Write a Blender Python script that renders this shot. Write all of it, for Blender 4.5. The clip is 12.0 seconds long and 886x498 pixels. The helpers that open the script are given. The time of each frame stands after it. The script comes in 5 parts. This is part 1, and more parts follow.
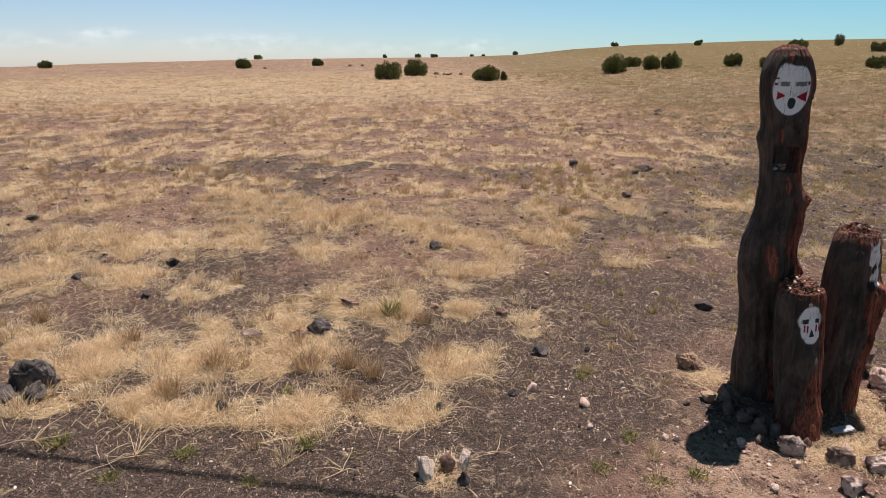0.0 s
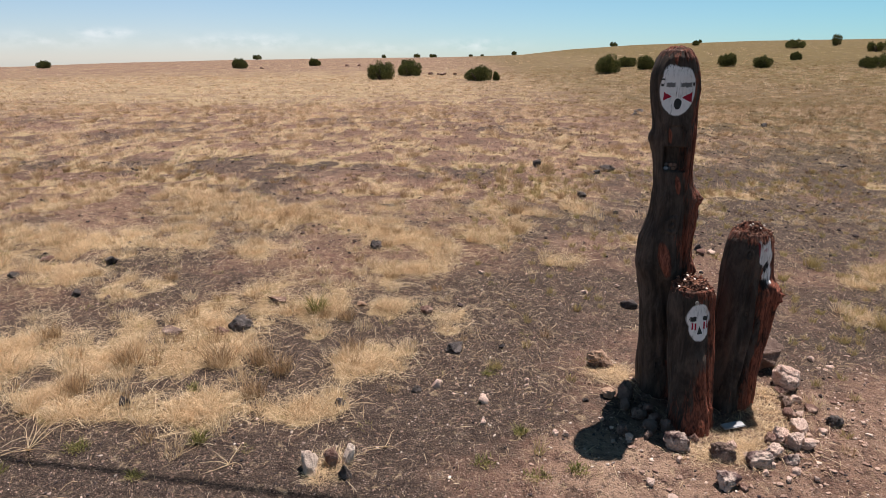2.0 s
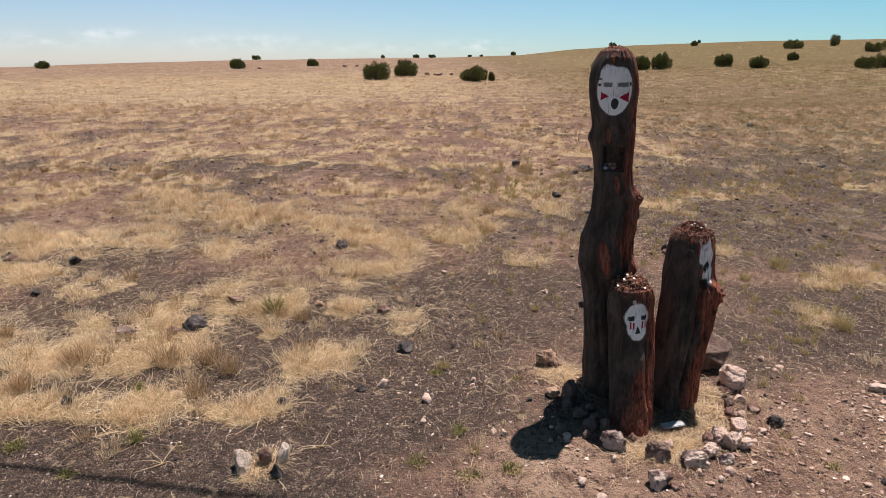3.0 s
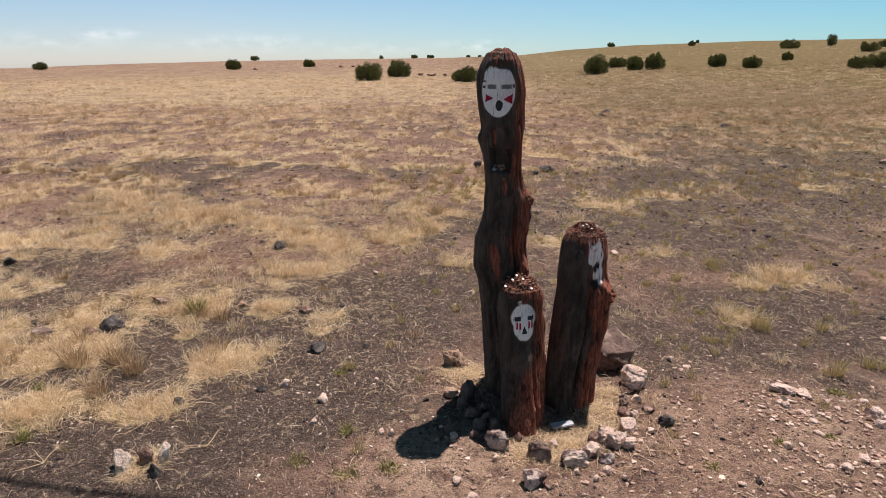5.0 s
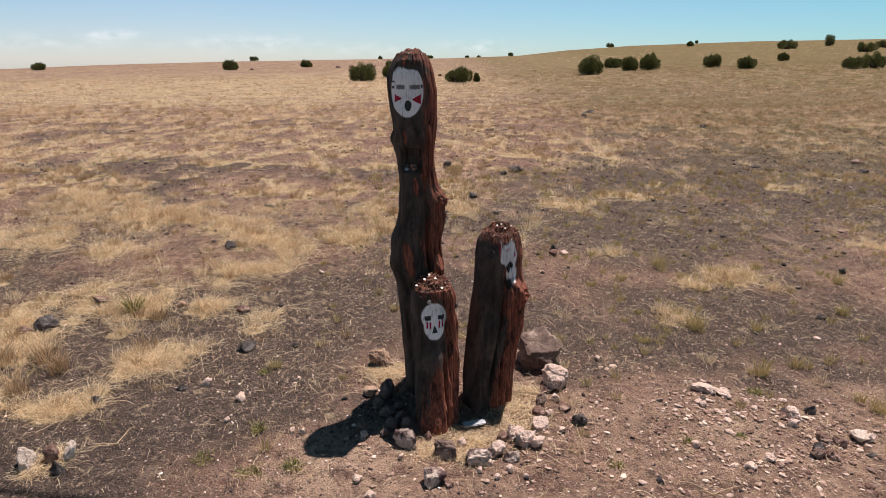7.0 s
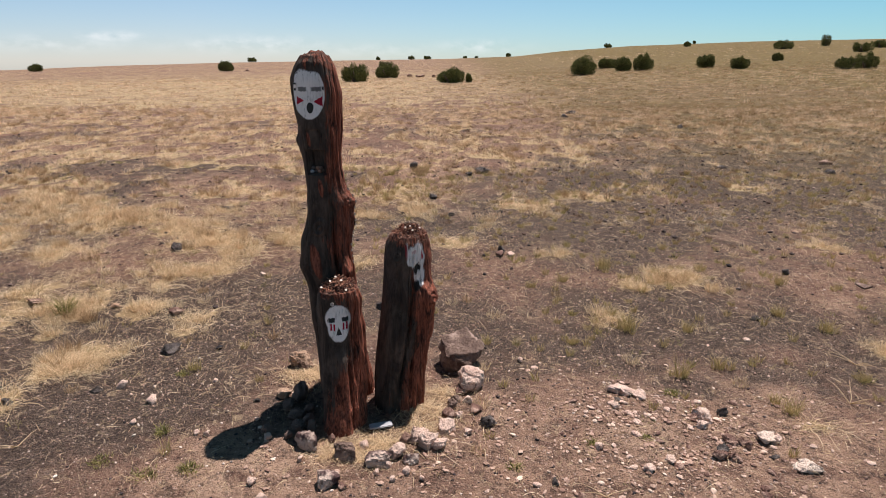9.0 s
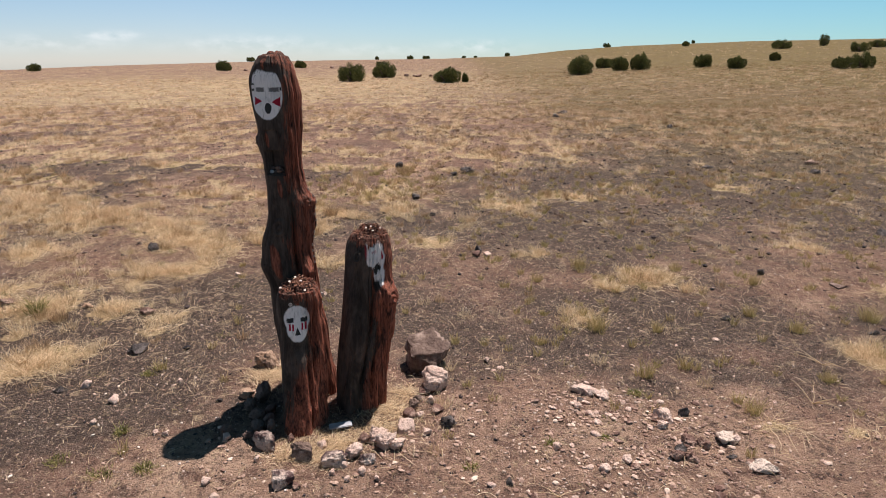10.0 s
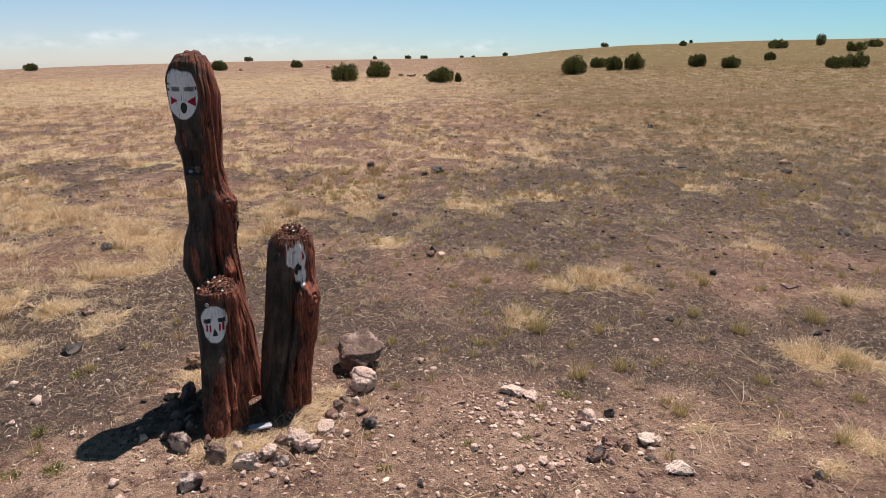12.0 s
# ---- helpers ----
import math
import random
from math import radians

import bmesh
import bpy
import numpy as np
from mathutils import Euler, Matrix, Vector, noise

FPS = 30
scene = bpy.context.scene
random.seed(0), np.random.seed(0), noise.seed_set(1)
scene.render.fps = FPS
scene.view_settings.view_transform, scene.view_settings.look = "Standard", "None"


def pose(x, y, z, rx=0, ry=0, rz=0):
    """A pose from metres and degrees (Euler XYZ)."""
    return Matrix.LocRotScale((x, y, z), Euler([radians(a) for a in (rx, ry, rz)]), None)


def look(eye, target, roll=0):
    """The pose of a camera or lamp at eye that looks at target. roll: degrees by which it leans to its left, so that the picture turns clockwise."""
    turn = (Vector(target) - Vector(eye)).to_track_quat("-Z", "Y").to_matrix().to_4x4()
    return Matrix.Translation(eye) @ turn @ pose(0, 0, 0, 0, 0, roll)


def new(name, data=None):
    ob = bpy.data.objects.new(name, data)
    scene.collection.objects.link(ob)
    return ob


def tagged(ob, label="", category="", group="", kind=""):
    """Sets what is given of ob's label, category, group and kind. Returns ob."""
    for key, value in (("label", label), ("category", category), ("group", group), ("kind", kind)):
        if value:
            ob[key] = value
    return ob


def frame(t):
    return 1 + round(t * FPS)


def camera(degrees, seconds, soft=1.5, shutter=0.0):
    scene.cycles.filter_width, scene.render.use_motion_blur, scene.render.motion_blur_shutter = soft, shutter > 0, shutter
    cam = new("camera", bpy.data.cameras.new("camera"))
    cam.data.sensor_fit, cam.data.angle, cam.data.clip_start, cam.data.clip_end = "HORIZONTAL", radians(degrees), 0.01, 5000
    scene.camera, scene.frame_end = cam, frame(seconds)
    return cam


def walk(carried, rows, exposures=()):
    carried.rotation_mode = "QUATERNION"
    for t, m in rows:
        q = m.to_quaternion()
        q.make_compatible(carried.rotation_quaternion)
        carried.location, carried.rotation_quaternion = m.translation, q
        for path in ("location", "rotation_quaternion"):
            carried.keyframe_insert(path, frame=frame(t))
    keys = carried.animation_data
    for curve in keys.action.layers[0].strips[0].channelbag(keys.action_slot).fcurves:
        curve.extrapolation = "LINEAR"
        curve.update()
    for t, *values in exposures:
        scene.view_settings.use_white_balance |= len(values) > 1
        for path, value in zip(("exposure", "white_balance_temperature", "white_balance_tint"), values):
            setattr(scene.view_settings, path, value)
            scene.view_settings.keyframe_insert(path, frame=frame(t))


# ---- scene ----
cam = camera(68.0, 12.0, 0.5)
PATH = [
    (0, (-0.027, 0.125, 2.3), (-0.025, 2.046, 1.743), 0.1),
    (0.5, (0.121, 0.107, 2.301), (0.122, 2.028, 1.744), 0.1),
    (1, (0.29, 0.091, 2.305), (0.289, 2.012, 1.748), 0.1),
    (1.5, (0.474, 0.075, 2.308), (0.472, 1.996, 1.751), 0.1),
    (2, (0.662, 0.059, 2.309), (0.659, 1.98, 1.752), 0.1),
    (2.5, (0.855, 0.048, 2.308), (0.851, 1.969, 1.752), 0.1),
    (3, (1.057, 0.051, 2.307), (1.052, 1.972, 1.751), 0.1),
    (5, (1.787, 0.026, 2.32), (1.777, 1.947, 1.765), 0.0),
    (5.5, (1.927, 0.03, 2.317), (1.916, 1.951, 1.762), 0.0),
    (6, (2.07, 0.027, 2.316), (2.059, 1.948, 1.762), 0.0),
    (6.5, (2.224, 0.017, 2.319), (2.211, 1.938, 1.764), -0.0),
    (7, (2.371, 0.009, 2.32), (2.357, 1.931, 1.766), -0.0),
    (9, (2.994, 0.018, 2.327), (2.978, 1.94, 1.775), -0.1),
    (9.5, (3.129, 0.015, 2.332), (3.113, 1.937, 1.78), -0.1),
    (10, (3.261, 0.015, 2.332), (3.245, 1.937, 1.779), -0.1),
    (10.5, (3.397, 0.018, 2.331), (3.381, 1.94, 1.779), -0.1),
    (11, (3.537, 0.021, 2.332), (3.52, 1.943, 1.78), -0.1),
    (11.5, (3.672, 0.028, 2.33), (3.656, 1.95, 1.777), -0.1),
    (12, (3.786, 0.041, 2.329), (3.77, 1.963, 1.775), -0.1),
]
walk(cam, [(t, look(eye, target, roll)) for t, eye, target, roll in PATH])

# ---- world, sun, exposure ----
SUN = Vector((0.51, 0.73, 2.2)).normalized()
scene.view_settings.exposure = 0.38
world = bpy.data.worlds.new("sky")
scene.world = world
world.use_nodes = True
wn, wl = world.node_tree.nodes, world.node_tree.links
wn.clear()
sky = wn.new("ShaderNodeTexSky")
sky.sky_type, sky.sun_disc = "NISHITA", False
sky.sun_elevation, sky.sun_rotation = math.asin(SUN.z), math.atan2(SUN.x, SUN.y)
sky.altitude, sky.air_density, sky.dust_density, sky.ozone_density = 1700, 1.0, 0.25, 1.0
back = wn.new("ShaderNodeBackground")
back.inputs["Strength"].default_value = 0.062
wout = wn.new("ShaderNodeOutputWorld")
# thin white cloud low over the horizon
spot = wn.new("ShaderNodeTexCoord")
flatten = wn.new("ShaderNodeMapping")
flatten.inputs["Scale"].default_value = (1, 1, 2)
puffs = wn.new("ShaderNodeTexNoise")
puffs.inputs["Scale"].default_value, puffs.inputs["Detail"].default_value, puffs.inputs["Roughness"].default_value = 34, 6, 0.55
veil = wn.new("ShaderNodeMapRange")
veil.inputs["From Min"].default_value, veil.inputs["From Max"].default_value, veil.inputs["To Max"].default_value = 0.4, 0.64, 0.5
tint = wn.new("ShaderNodeMix")
tint.data_type, tint.blend_type = "RGBA", "MULTIPLY"
tint.inputs[0].default_value = 1.0
height = wn.new("ShaderNodeSeparateXYZ")
shade = wn.new("ShaderNodeValToRGB")
shade.color_ramp.elements[0].color = (1.08, 1.1, 1.35, 1)
shade.color_ramp.elements[1].position, shade.color_ramp.elements[1].color = 0.4, (0.58, 0.72, 0.64, 1)
shade.color_ramp.elements.new(0.085).color = (1.17, 1.25, 1.36, 1)
wl.new(height.outputs["Z"], shade.inputs[0])
aside = wn.new("ShaderNodeMapRange")
aside.inputs["From Min"].default_value, aside.inputs["From Max"].default_value = -0.35, 0.55
clear = wn.new("ShaderNodeMix")
clear.data_type, clear.blend_type = "RGBA", "MULTIPLY"
clear.inputs[7].default_value = (0.6, 0.87, 0.87, 1)
wl.new(height.outputs["X"], aside.inputs["Value"])
wl.new(aside.outputs["Result"], clear.inputs[0])
wl.new(shade.outputs[0], clear.inputs[6])
wl.new(clear.outputs[2], tint.inputs[7])
cloud = wn.new("ShaderNodeMix")
cloud.data_type = "RGBA"
cloud.inputs[7].default_value = (13.2, 13.2, 13.4, 1)
wl.new(spot.outputs["Generated"], flatten.inputs["Vector"])
wl.new(spot.outputs["Generated"], height.inputs[0])
wl.new(flatten.outputs["Vector"], puffs.inputs["Vector"])
wl.new(puffs.outputs["Fac"], veil.inputs["Value"])
wl.new(sky.outputs["Color"], tint.inputs[6])
wl.new(tint.outputs[2], cloud.inputs[6])


def sky_math(kind, a, b):
    n = wn.new("ShaderNodeMath")
    n.operation = kind
    for socket, v in zip(n.inputs, (a, b)):
        if isinstance(v, float):
            socket.default_value = v
        else:
            wl.new(v, socket)
    return n.outputs[0]


# small far clouds: sideways and upward place, half sizes, thickness
thick = None
for cx, cz, rx, rz, full in ((-0.44, 0.031, 0.03, 0.006, 1.0), (-0.5, 0.022, 0.06, 0.009, 0.6), (-0.27, 0.022, 0.09, 0.01, 0.7), (-0.1, 0.014, 0.08, 0.008, 0.4), (0.045, 0.019, 0.05, 0.008, 0.7)):
    du, dv = sky_math("DIVIDE", sky_math("SUBTRACT", height.outputs["X"], cx), rx), sky_math("DIVIDE", sky_math("SUBTRACT", height.outputs["Z"], cz), rz)
    near = sky_math("ADD", sky_math("MULTIPLY", du, du), sky_math("MULTIPLY", dv, dv))
    blob = sky_math("MULTIPLY", sky_math("POWER", 2.72, sky_math("MULTIPLY", near, -1.0)), full)
    thick = blob if thick is None else sky_math("MAXIMUM", thick, blob)
patchy = wn.new("ShaderNodeMath")
patchy.operation, patchy.use_clamp = "MULTIPLY", True
wl.new(veil.outputs["Result"], patchy.inputs[0])
wl.new(thick, patchy.inputs[1])
wl.new(patchy.outputs[0], cloud.inputs[0])
wl.new(cloud.outputs[2], back.inputs["Color"])
wl.new(back.outputs["Background"], wout.inputs["Surface"])
sun = new("sun", bpy.data.lights.new("sun", "SUN"))
sun.data.energy, sun.data.angle, sun.data.color = 4.8, radians(0.53), (1.0, 0.896, 0.855)
sun.matrix_world = look((0, 0, 40), Vector((0, 0, 40)) - SUN)


# ---- materials ----
class Ex:
    """A small calculator for shader math: sockets and numbers with the usual signs."""

    def __init__(self, tree, value):
        self.tree, self.value = tree, value

    def op(self, kind, *others):
        n = self.tree.nodes.new("ShaderNodeMath")
        n.operation = kind
        for k, v in enumerate((self, *others)):
            v = v.value if isinstance(v, Ex) else v
            if isinstance(v, (int, float)):
                n.inputs[k].default_value = v
            else:
                self.tree.links.new(v, n.inputs[k])
        return Ex(self.tree, n.outputs[0])

    def __add__(self, o): return self.op("ADD", o)
    def __sub__(self, o): return self.op("SUBTRACT", o)
    def __mul__(self, o): return self.op("MULTIPLY", o)
    def __truediv__(self, o): return self.op("DIVIDE", o)
    def mag(self): return self.op("ABSOLUTE")
    def least(self, o): return self.op("MINIMUM", o)
    def most(self, o): return self.op("MAXIMUM", o)

    def ramp(self, a, b):
        """0 at a, 1 at b, smooth."""
        n = self.tree.nodes.new("ShaderNodeMapRange")
        n.interpolation_type = "SMOOTHSTEP"
        n.inputs["From Min"].default_value, n.inputs["From Max"].default_value = a, b
        self.tree.links.new(self.value, n.inputs["Value"])
        return Ex(self.tree, n.outputs["Result"])


class Mat:
    """A Principled material with helpers for textures and mixing."""

    def __init__(self, name, rough=0.9, spec=0.2):
        self.m = bpy.data.materials.new(name)
        self.m.use_nodes = True
        self.t = self.m.node_tree
        self.n, self.l = self.t.nodes, self.t.links
        self.b = self.n["Principled BSDF"]
        self.b.inputs["Roughness"].default_value = rough
        self.b.inputs["Specular IOR Level"].default_value = spec
        self.c = self.n.new("ShaderNodeTexCoord")

    def noise(self, scale, detail=4.0, rough=0.55, stretch=None, warp=0.0):
        n = self.n.new("ShaderNodeTexNoise")
        n.inputs["Scale"].default_value, n.inputs["Detail"].default_value = scale, detail
        n.inputs["Roughness"].default_value, n.inputs["Distortion"].default_value = rough, warp
        src = self.c.outputs["Object"]
        if stretch:
            k = self.n.new("ShaderNodeMapping")
            k.inputs["Scale"].default_value = stretch
            self.l.new(src, k.inputs["Vector"])
            src = k.outputs["Vector"]
        self.l.new(src, n.inputs["Vector"])
        return Ex(self.t, n.outputs["Fac"])

    def cells(self, scale, feature="F1", out="Distance", rand=1.0):
        n = self.n.new("ShaderNodeTexVoronoi")
        n.feature = feature
        n.inputs["Scale"].default_value, n.inputs["Randomness"].default_value = scale, rand
        self.l.new(self.c.outputs["Object"], n.inputs["Vector"])
        return Ex(self.t, n.outputs[out])

    def xyz(self):
        n = self.n.new("ShaderNodeSeparateXYZ")
        self.l.new(self.c.outputs["Object"], n.inputs[0])
        return [Ex(self.t, o) for o in n.outputs]

    def mark(self, name):
        n = self.n.new("ShaderNodeAttribute")
        n.attribute_name = name
        return Ex(self.t, n.outputs["Fac"])

    def mix(self, a, b, f, how="MIX"):
        n = self.n.new("ShaderNodeMix")
        n.data_type, n.blend_type = "RGBA", how
        for sock, v in ((n.inputs[6], a), (n.inputs[7], b)):
            if isinstance(v, tuple):
                sock.default_value = (*v, 1)
            else:
                self.l.new(v.value if isinstance(v, Ex) else v, sock)
        if isinstance(f, (int, float)):
            n.inputs[0].default_value = f
        else:
            self.l.new(f.value, n.inputs[0])
        return n.outputs[2]

    def random(self, island=False):
        n = self.n.new("ShaderNodeNewGeometry" if island else "ShaderNodeObjectInfo")
        return Ex(self.t, n.outputs["Random Per Island" if island else "Random"])

    def paint(self, colour, rough=None):
        self.l.new(colour, self.b.inputs["Base Color"])
        if rough is not None:
            self.l.new(rough.value, self.b.inputs["Roughness"])
        return self

    def bump(self, height, depth=0.01, strength=1.0):
        n = self.n.new("ShaderNodeBump")
        n.inputs["Distance"].default_value, n.inputs["Strength"].default_value = depth, strength
        self.l.new(height.value, n.inputs["Height"])
        self.l.new(n.outputs["Normal"], self.b.inputs["Normal"])
        return self


def ground_material():
    k = Mat("dry_soil", 0.95, 0.1)
    thatch, bare, cinder = k.mark("thatch"), k.mark("bare"), k.mark("cinder")
    fine, mid, wide = k.noise(70, 5, 0.75), k.noise(7, 6, 0.7), k.noise(0.6, 10, 0.7, None, 0.4)
    soil = k.mix((0.098, 0.056, 0.045), (0.315, 0.186, 0.134), (mid * 0.6 + fine * 0.4).ramp(0.32, 0.66))
    dust = k.noise(1.7, 7, 0.68, None, 0.3)
    soil = k.mix(soil, (0.465, 0.322, 0.228), (bare * mid.ramp(0.3, 0.6) + wide.ramp(0.55, 0.72) * 0.35 + dust.ramp(0.53, 0.68) * 0.5) * (fine * 0.6 + 0.5))
    grit = k.mix((0.034, 0.027, 0.0235), (0.172, 0.122, 0.096), fine.ramp(0.35, 0.72))
    col = k.mix(soil, grit, (cinder + (fine - 0.5) * 0.6 + (mid - 0.5) * 0.9 + (wide - 0.5) * 0.5 - (dust - 0.5) * 0.9).ramp(0.3, 0.72))
    mottle = k.noise(24, 5, 0.8, None, 0.3)
    col = k.mix(col, (0.04, 0.026, 0.022), mottle.ramp(0.53, 0.61) * 0.65)
    col = k.mix(col, (0.4, 0.27, 0.2), k.noise(31, 5, 0.8).ramp(0.57, 0.64) * 0.75)
    col = k.mix(col, (0.05, 0.034, 0.03), k.noise(8.5, 6, 0.8, None, 0.4).ramp(0.53, 0.61) * 0.65)
    col = k.mix(col, (0.5, 0.38, 0.24), k.noise(9.5, 6, 0.82, None, 0.6).ramp(0.56, 0.64) * 0.75 * (wide + 0.25))
    straw = k.mix((0.13, 0.088, 0.05), (0.6, 0.455, 0.27), (k.noise(45, 5, 0.8) * 0.6 + mid * 0.4).ramp(0.32, 0.64))
    col = k.mix(col, straw, (thatch + (fine - 0.5) * 0.7 + (mid - 0.5) * 0.9 + (wide - 0.5) * 1.0).ramp(0.34, 0.72))
    col = k.mix(col, (0.152, 0.114, 0.042), k.mark("olive") * (wide * 0.7 + 0.5))
    col = k.mix(col, (0.06, 0.043, 0.03), k.mark("olive") * k.noise(1.6, 8, 0.75).ramp(0.51, 0.62) * 0.75)
    for scale, cut, shade in ((120, 0.27, (0.5, 0.4, 0.33)), (60, 0.2, (0.6, 0.48, 0.4)), (90, 0.24, (0.02, 0.018, 0.018))):
        dots = k.cells(scale).ramp(cut, cut * 0.6) * k.noise(scale * 0.11, 3, 0.7).ramp(0.42, 0.54) * (thatch * -0.8 + 1.0)
        col = k.mix(col, shade, dots * 0.85)
    k.paint(col)
    return k.bump(fine * 0.8 + k.cells(70) * 0.5 + k.noise(160, 3) * 0.5 + mid * 1.2, 0.018, 1.0).m


def grass_material(name, dark, pale, tip, share=0.35, green=None):
    """Dry blades: each one its own shade, with some light coming through."""
    k = Mat(name, 0.8, 0.15)
    col = k.mix(dark, pale, k.random(True).ramp(0.0, 1.0))
    col = k.mix(col, tip, k.noise(4.5, 3, 0.6).ramp(0.45, 0.62) * 0.75)
    col = k.mix(col, pale, k.noise(0.5, 4, 0.6).ramp(0.5, 0.7) * 0.5)
    if green:
        col = k.mix(col, green, k.noise(2.3, 2, 0.5).ramp(0.64, 0.74) * 0.45)
    k.paint(col)
    through_leaf = k.n.new("ShaderNodeBsdfTranslucent")
    k.l.new(col, through_leaf.inputs["Color"])
    both = k.n.new("ShaderNodeMixShader")
    both.inputs[0].default_value = share
    k.l.new(k.b.outputs[0], both.inputs[1])
    k.l.new(through_leaf.outputs[0], both.inputs[2])
    k.l.new(both.outputs[0], k.n["Material Output"].inputs["Surface"])
    return k.m


def rock_material(name, a, b, c=None, scale=9.0, share=0.44):
    k = Mat(name, 0.9, 0.25)
    n = k.noise(scale, 6, 0.68)
    col = k.mix(a, b, n.ramp(0.32, 0.68))
    if c:
        col = k.mix(col, c, k.noise(scale * 0.6, 4, 0.6, (1, 1, 0.7)).ramp(share, share + 0.1))
    col = k.mix(col, a, k.random() * 0.35)
    pits = k.cells(scale * 9)
    # crevice shade painted into the colour as random dark blotches
    col = k.mix(col, (0.09, 0.055, 0.045), k.noise(scale * 2.2, 5, 0.7, None, 0.6).ramp(0.56, 0.63) * 0.6)
    col = k.mix(col, (0.12, 0.08, 0.065), k.noise(scale * 4, 5, 0.75).ramp(0.6, 0.7) * 0.45)
    k.paint(col)
    return k.bump(n * 1.2 + pits * 0.3 + k.noise(scale * 10, 5, 0.75) * 0.9, 0.02, 0.9).m


def plain_material(name, a, b, scale=20, rough=0.7, metal=0.0):
    k = Mat(name, rough, 0.3)
    k.b.inputs["Metallic"].default_value = metal
    k.paint(k.mix(a, b, k.noise(scale, 4).ramp(0.3, 0.7)))
    return k.m


def box_mask(u, v, cu, cv, hu, hv, soft=0.05):
    d = ((u - cu).mag() / hu).most((v - cv).mag() / hv)
    return d.ramp(1.0 + soft, 1.0 - soft)


def oval_mask(u, v, cu, cv, hu, hv, soft=0.06):
    du, dv = (u - cu) / hu, (v - cv) / hv
    return (du * du + dv * dv).ramp(1 + soft, 1 - soft)


def wedge_mask(u, v, cu, cv, hu, hv, point):
    """A triangle: point 1 narrows to +u, -1 to -u, 2 to +v."""
    du, dv = (u - cu) / hu, (v - cv) / hv
    if point == 2:
        du, dv, point = dv, du, 1
    du = du * float(point)
    d = (du * -1.0).most(du * 0.5 + dv.mag() - 0.5 + 0.5)
    return d.ramp(1.04, 0.94)


def wood_material(name, marks, turn, centre, half, red_at=0.3, low_red=0.0, gashes=(), ragged=1.0):
    """Weathered, charred wood with red-brown sapwood, and the marks on its front: plain painted shapes, and black put
    in as recess shade.
    """
    k = Mat(name, 0.85, 0.25)
    x, y, z = k.xyz()
    fibre = k.noise(9, 6, 0.7, (5, 5, 0.35), 0.6)
    strand = k.noise(26, 5, 0.7, (4, 4, 0.16), 0.3)
    blot = k.noise(5, 4, 0.6, (1, 1, 0.6))
    scorch = k.noise(6, 6, 0.7, (1.6, 1.6, 0.6), 0.5)
    char = k.mix((0.037, 0.029, 0.024), (0.116, 0.086, 0.07), (strand * 0.22 + scorch * 0.78).ramp(0.38, 0.66))
    char = k.mix(char, (0.012, 0.01, 0.009), k.noise(19, 4, 0.7, (2.5, 2.5, 0.3), 0.4).ramp(0.64, 0.7) * 0.8)
    wood = k.mix((0.09, 0.03, 0.02), (0.42, 0.14, 0.085), strand.ramp(0.3, 0.7))
    wood = k.mix(wood, (0.52, 0.27, 0.17), k.noise(13, 5, 0.7, (3, 3, 0.35), 0.5).ramp(0.63, 0.74) * 0.6)
    wood = k.mix(wood, (0.03, 0.014, 0.01), (fibre * 0.5 + k.noise(7, 5, 0.7, (2.2, 2.2, 0.6), 0.8) * 0.5).ramp(0.48, 0.62))
    ru, rv = math.cos(radians(8)), math.sin(radians(8))
    around = (x * ru + y * rv) / ((x * x + y * y).op("SQRT") + 0.02)
    bark = k.mark("top")
    redness = (around * 0.8 + (fibre - 0.5) * 1.6 + (blot - 0.5) * 1.6 + bark * 1.3 - red_at + (z * -1.0 + 0.5).most(0.0) * low_red).ramp(-0.06, 0.26)
    for gx, gy, gz, wide, high in gashes:
        du, dv, dw = (x - gx + (fibre - 0.5) * 0.05) / wide, (z - gz - (x - gx) * -1.2) / high, (y - gy) / 0.09
        redness = redness.most((du * du + dv * dv + dw * dw + (strand - 0.5) * 1.5).ramp(1.0, 0.6))
    col = k.mix(char, wood, redness)
    col = k.mix(col, (0.05, 0.027, 0.02), bark * k.noise(17, 5, 0.75).ramp(0.36, 0.56) * 0.9)
    col = k.mix(col, (0.42, 0.26, 0.2), bark * k.noise(34, 5, 0.7).ramp(0.55, 0.68) * 0.8)
    # paint, and recess shade in the middle post's black
    a = radians(turn)
    cu, cn = (math.cos(a), math.sin(a)), (math.sin(a), -math.cos(a))
    fray = k.noise(38, 4, 0.7, (1.5, 1.5, 0.35)) - 0.5
    u = ((x - centre[0]) * cu[0] + (y - centre[1]) * cu[1]) / half[0]
    v = (z - centre[2]) / half[1]
    front = (x * cn[0] + y * cn[1]).ramp(0.0, 0.03)
    chip = (k.noise(20, 5, 0.7, (2.5, 2.5, 0.4)) - (v - 0.55).most(0.0) * 0.32 + 0.02).ramp(0.31, 0.41)
    u, v = u + fray * (0.1 * ragged), v + fray * (0.16 * ragged)
    white, red, black = marks(u, v)
    white_col = k.mix((0.4, 0.375, 0.36), (0.92, 0.885, 0.865), (strand * 0.7 + k.noise(14, 4) * 0.5).ramp(0.36, 0.6))
    col = k.mix(col, white_col, white * front * chip)
    col = k.mix(col, (0.42, 0.02, 0.045), red * front * chip)
    col = k.mix(col, (0.018, 0.02, 0.02), black * front * (chip * 0.25 + 0.72))
    k.paint(col)
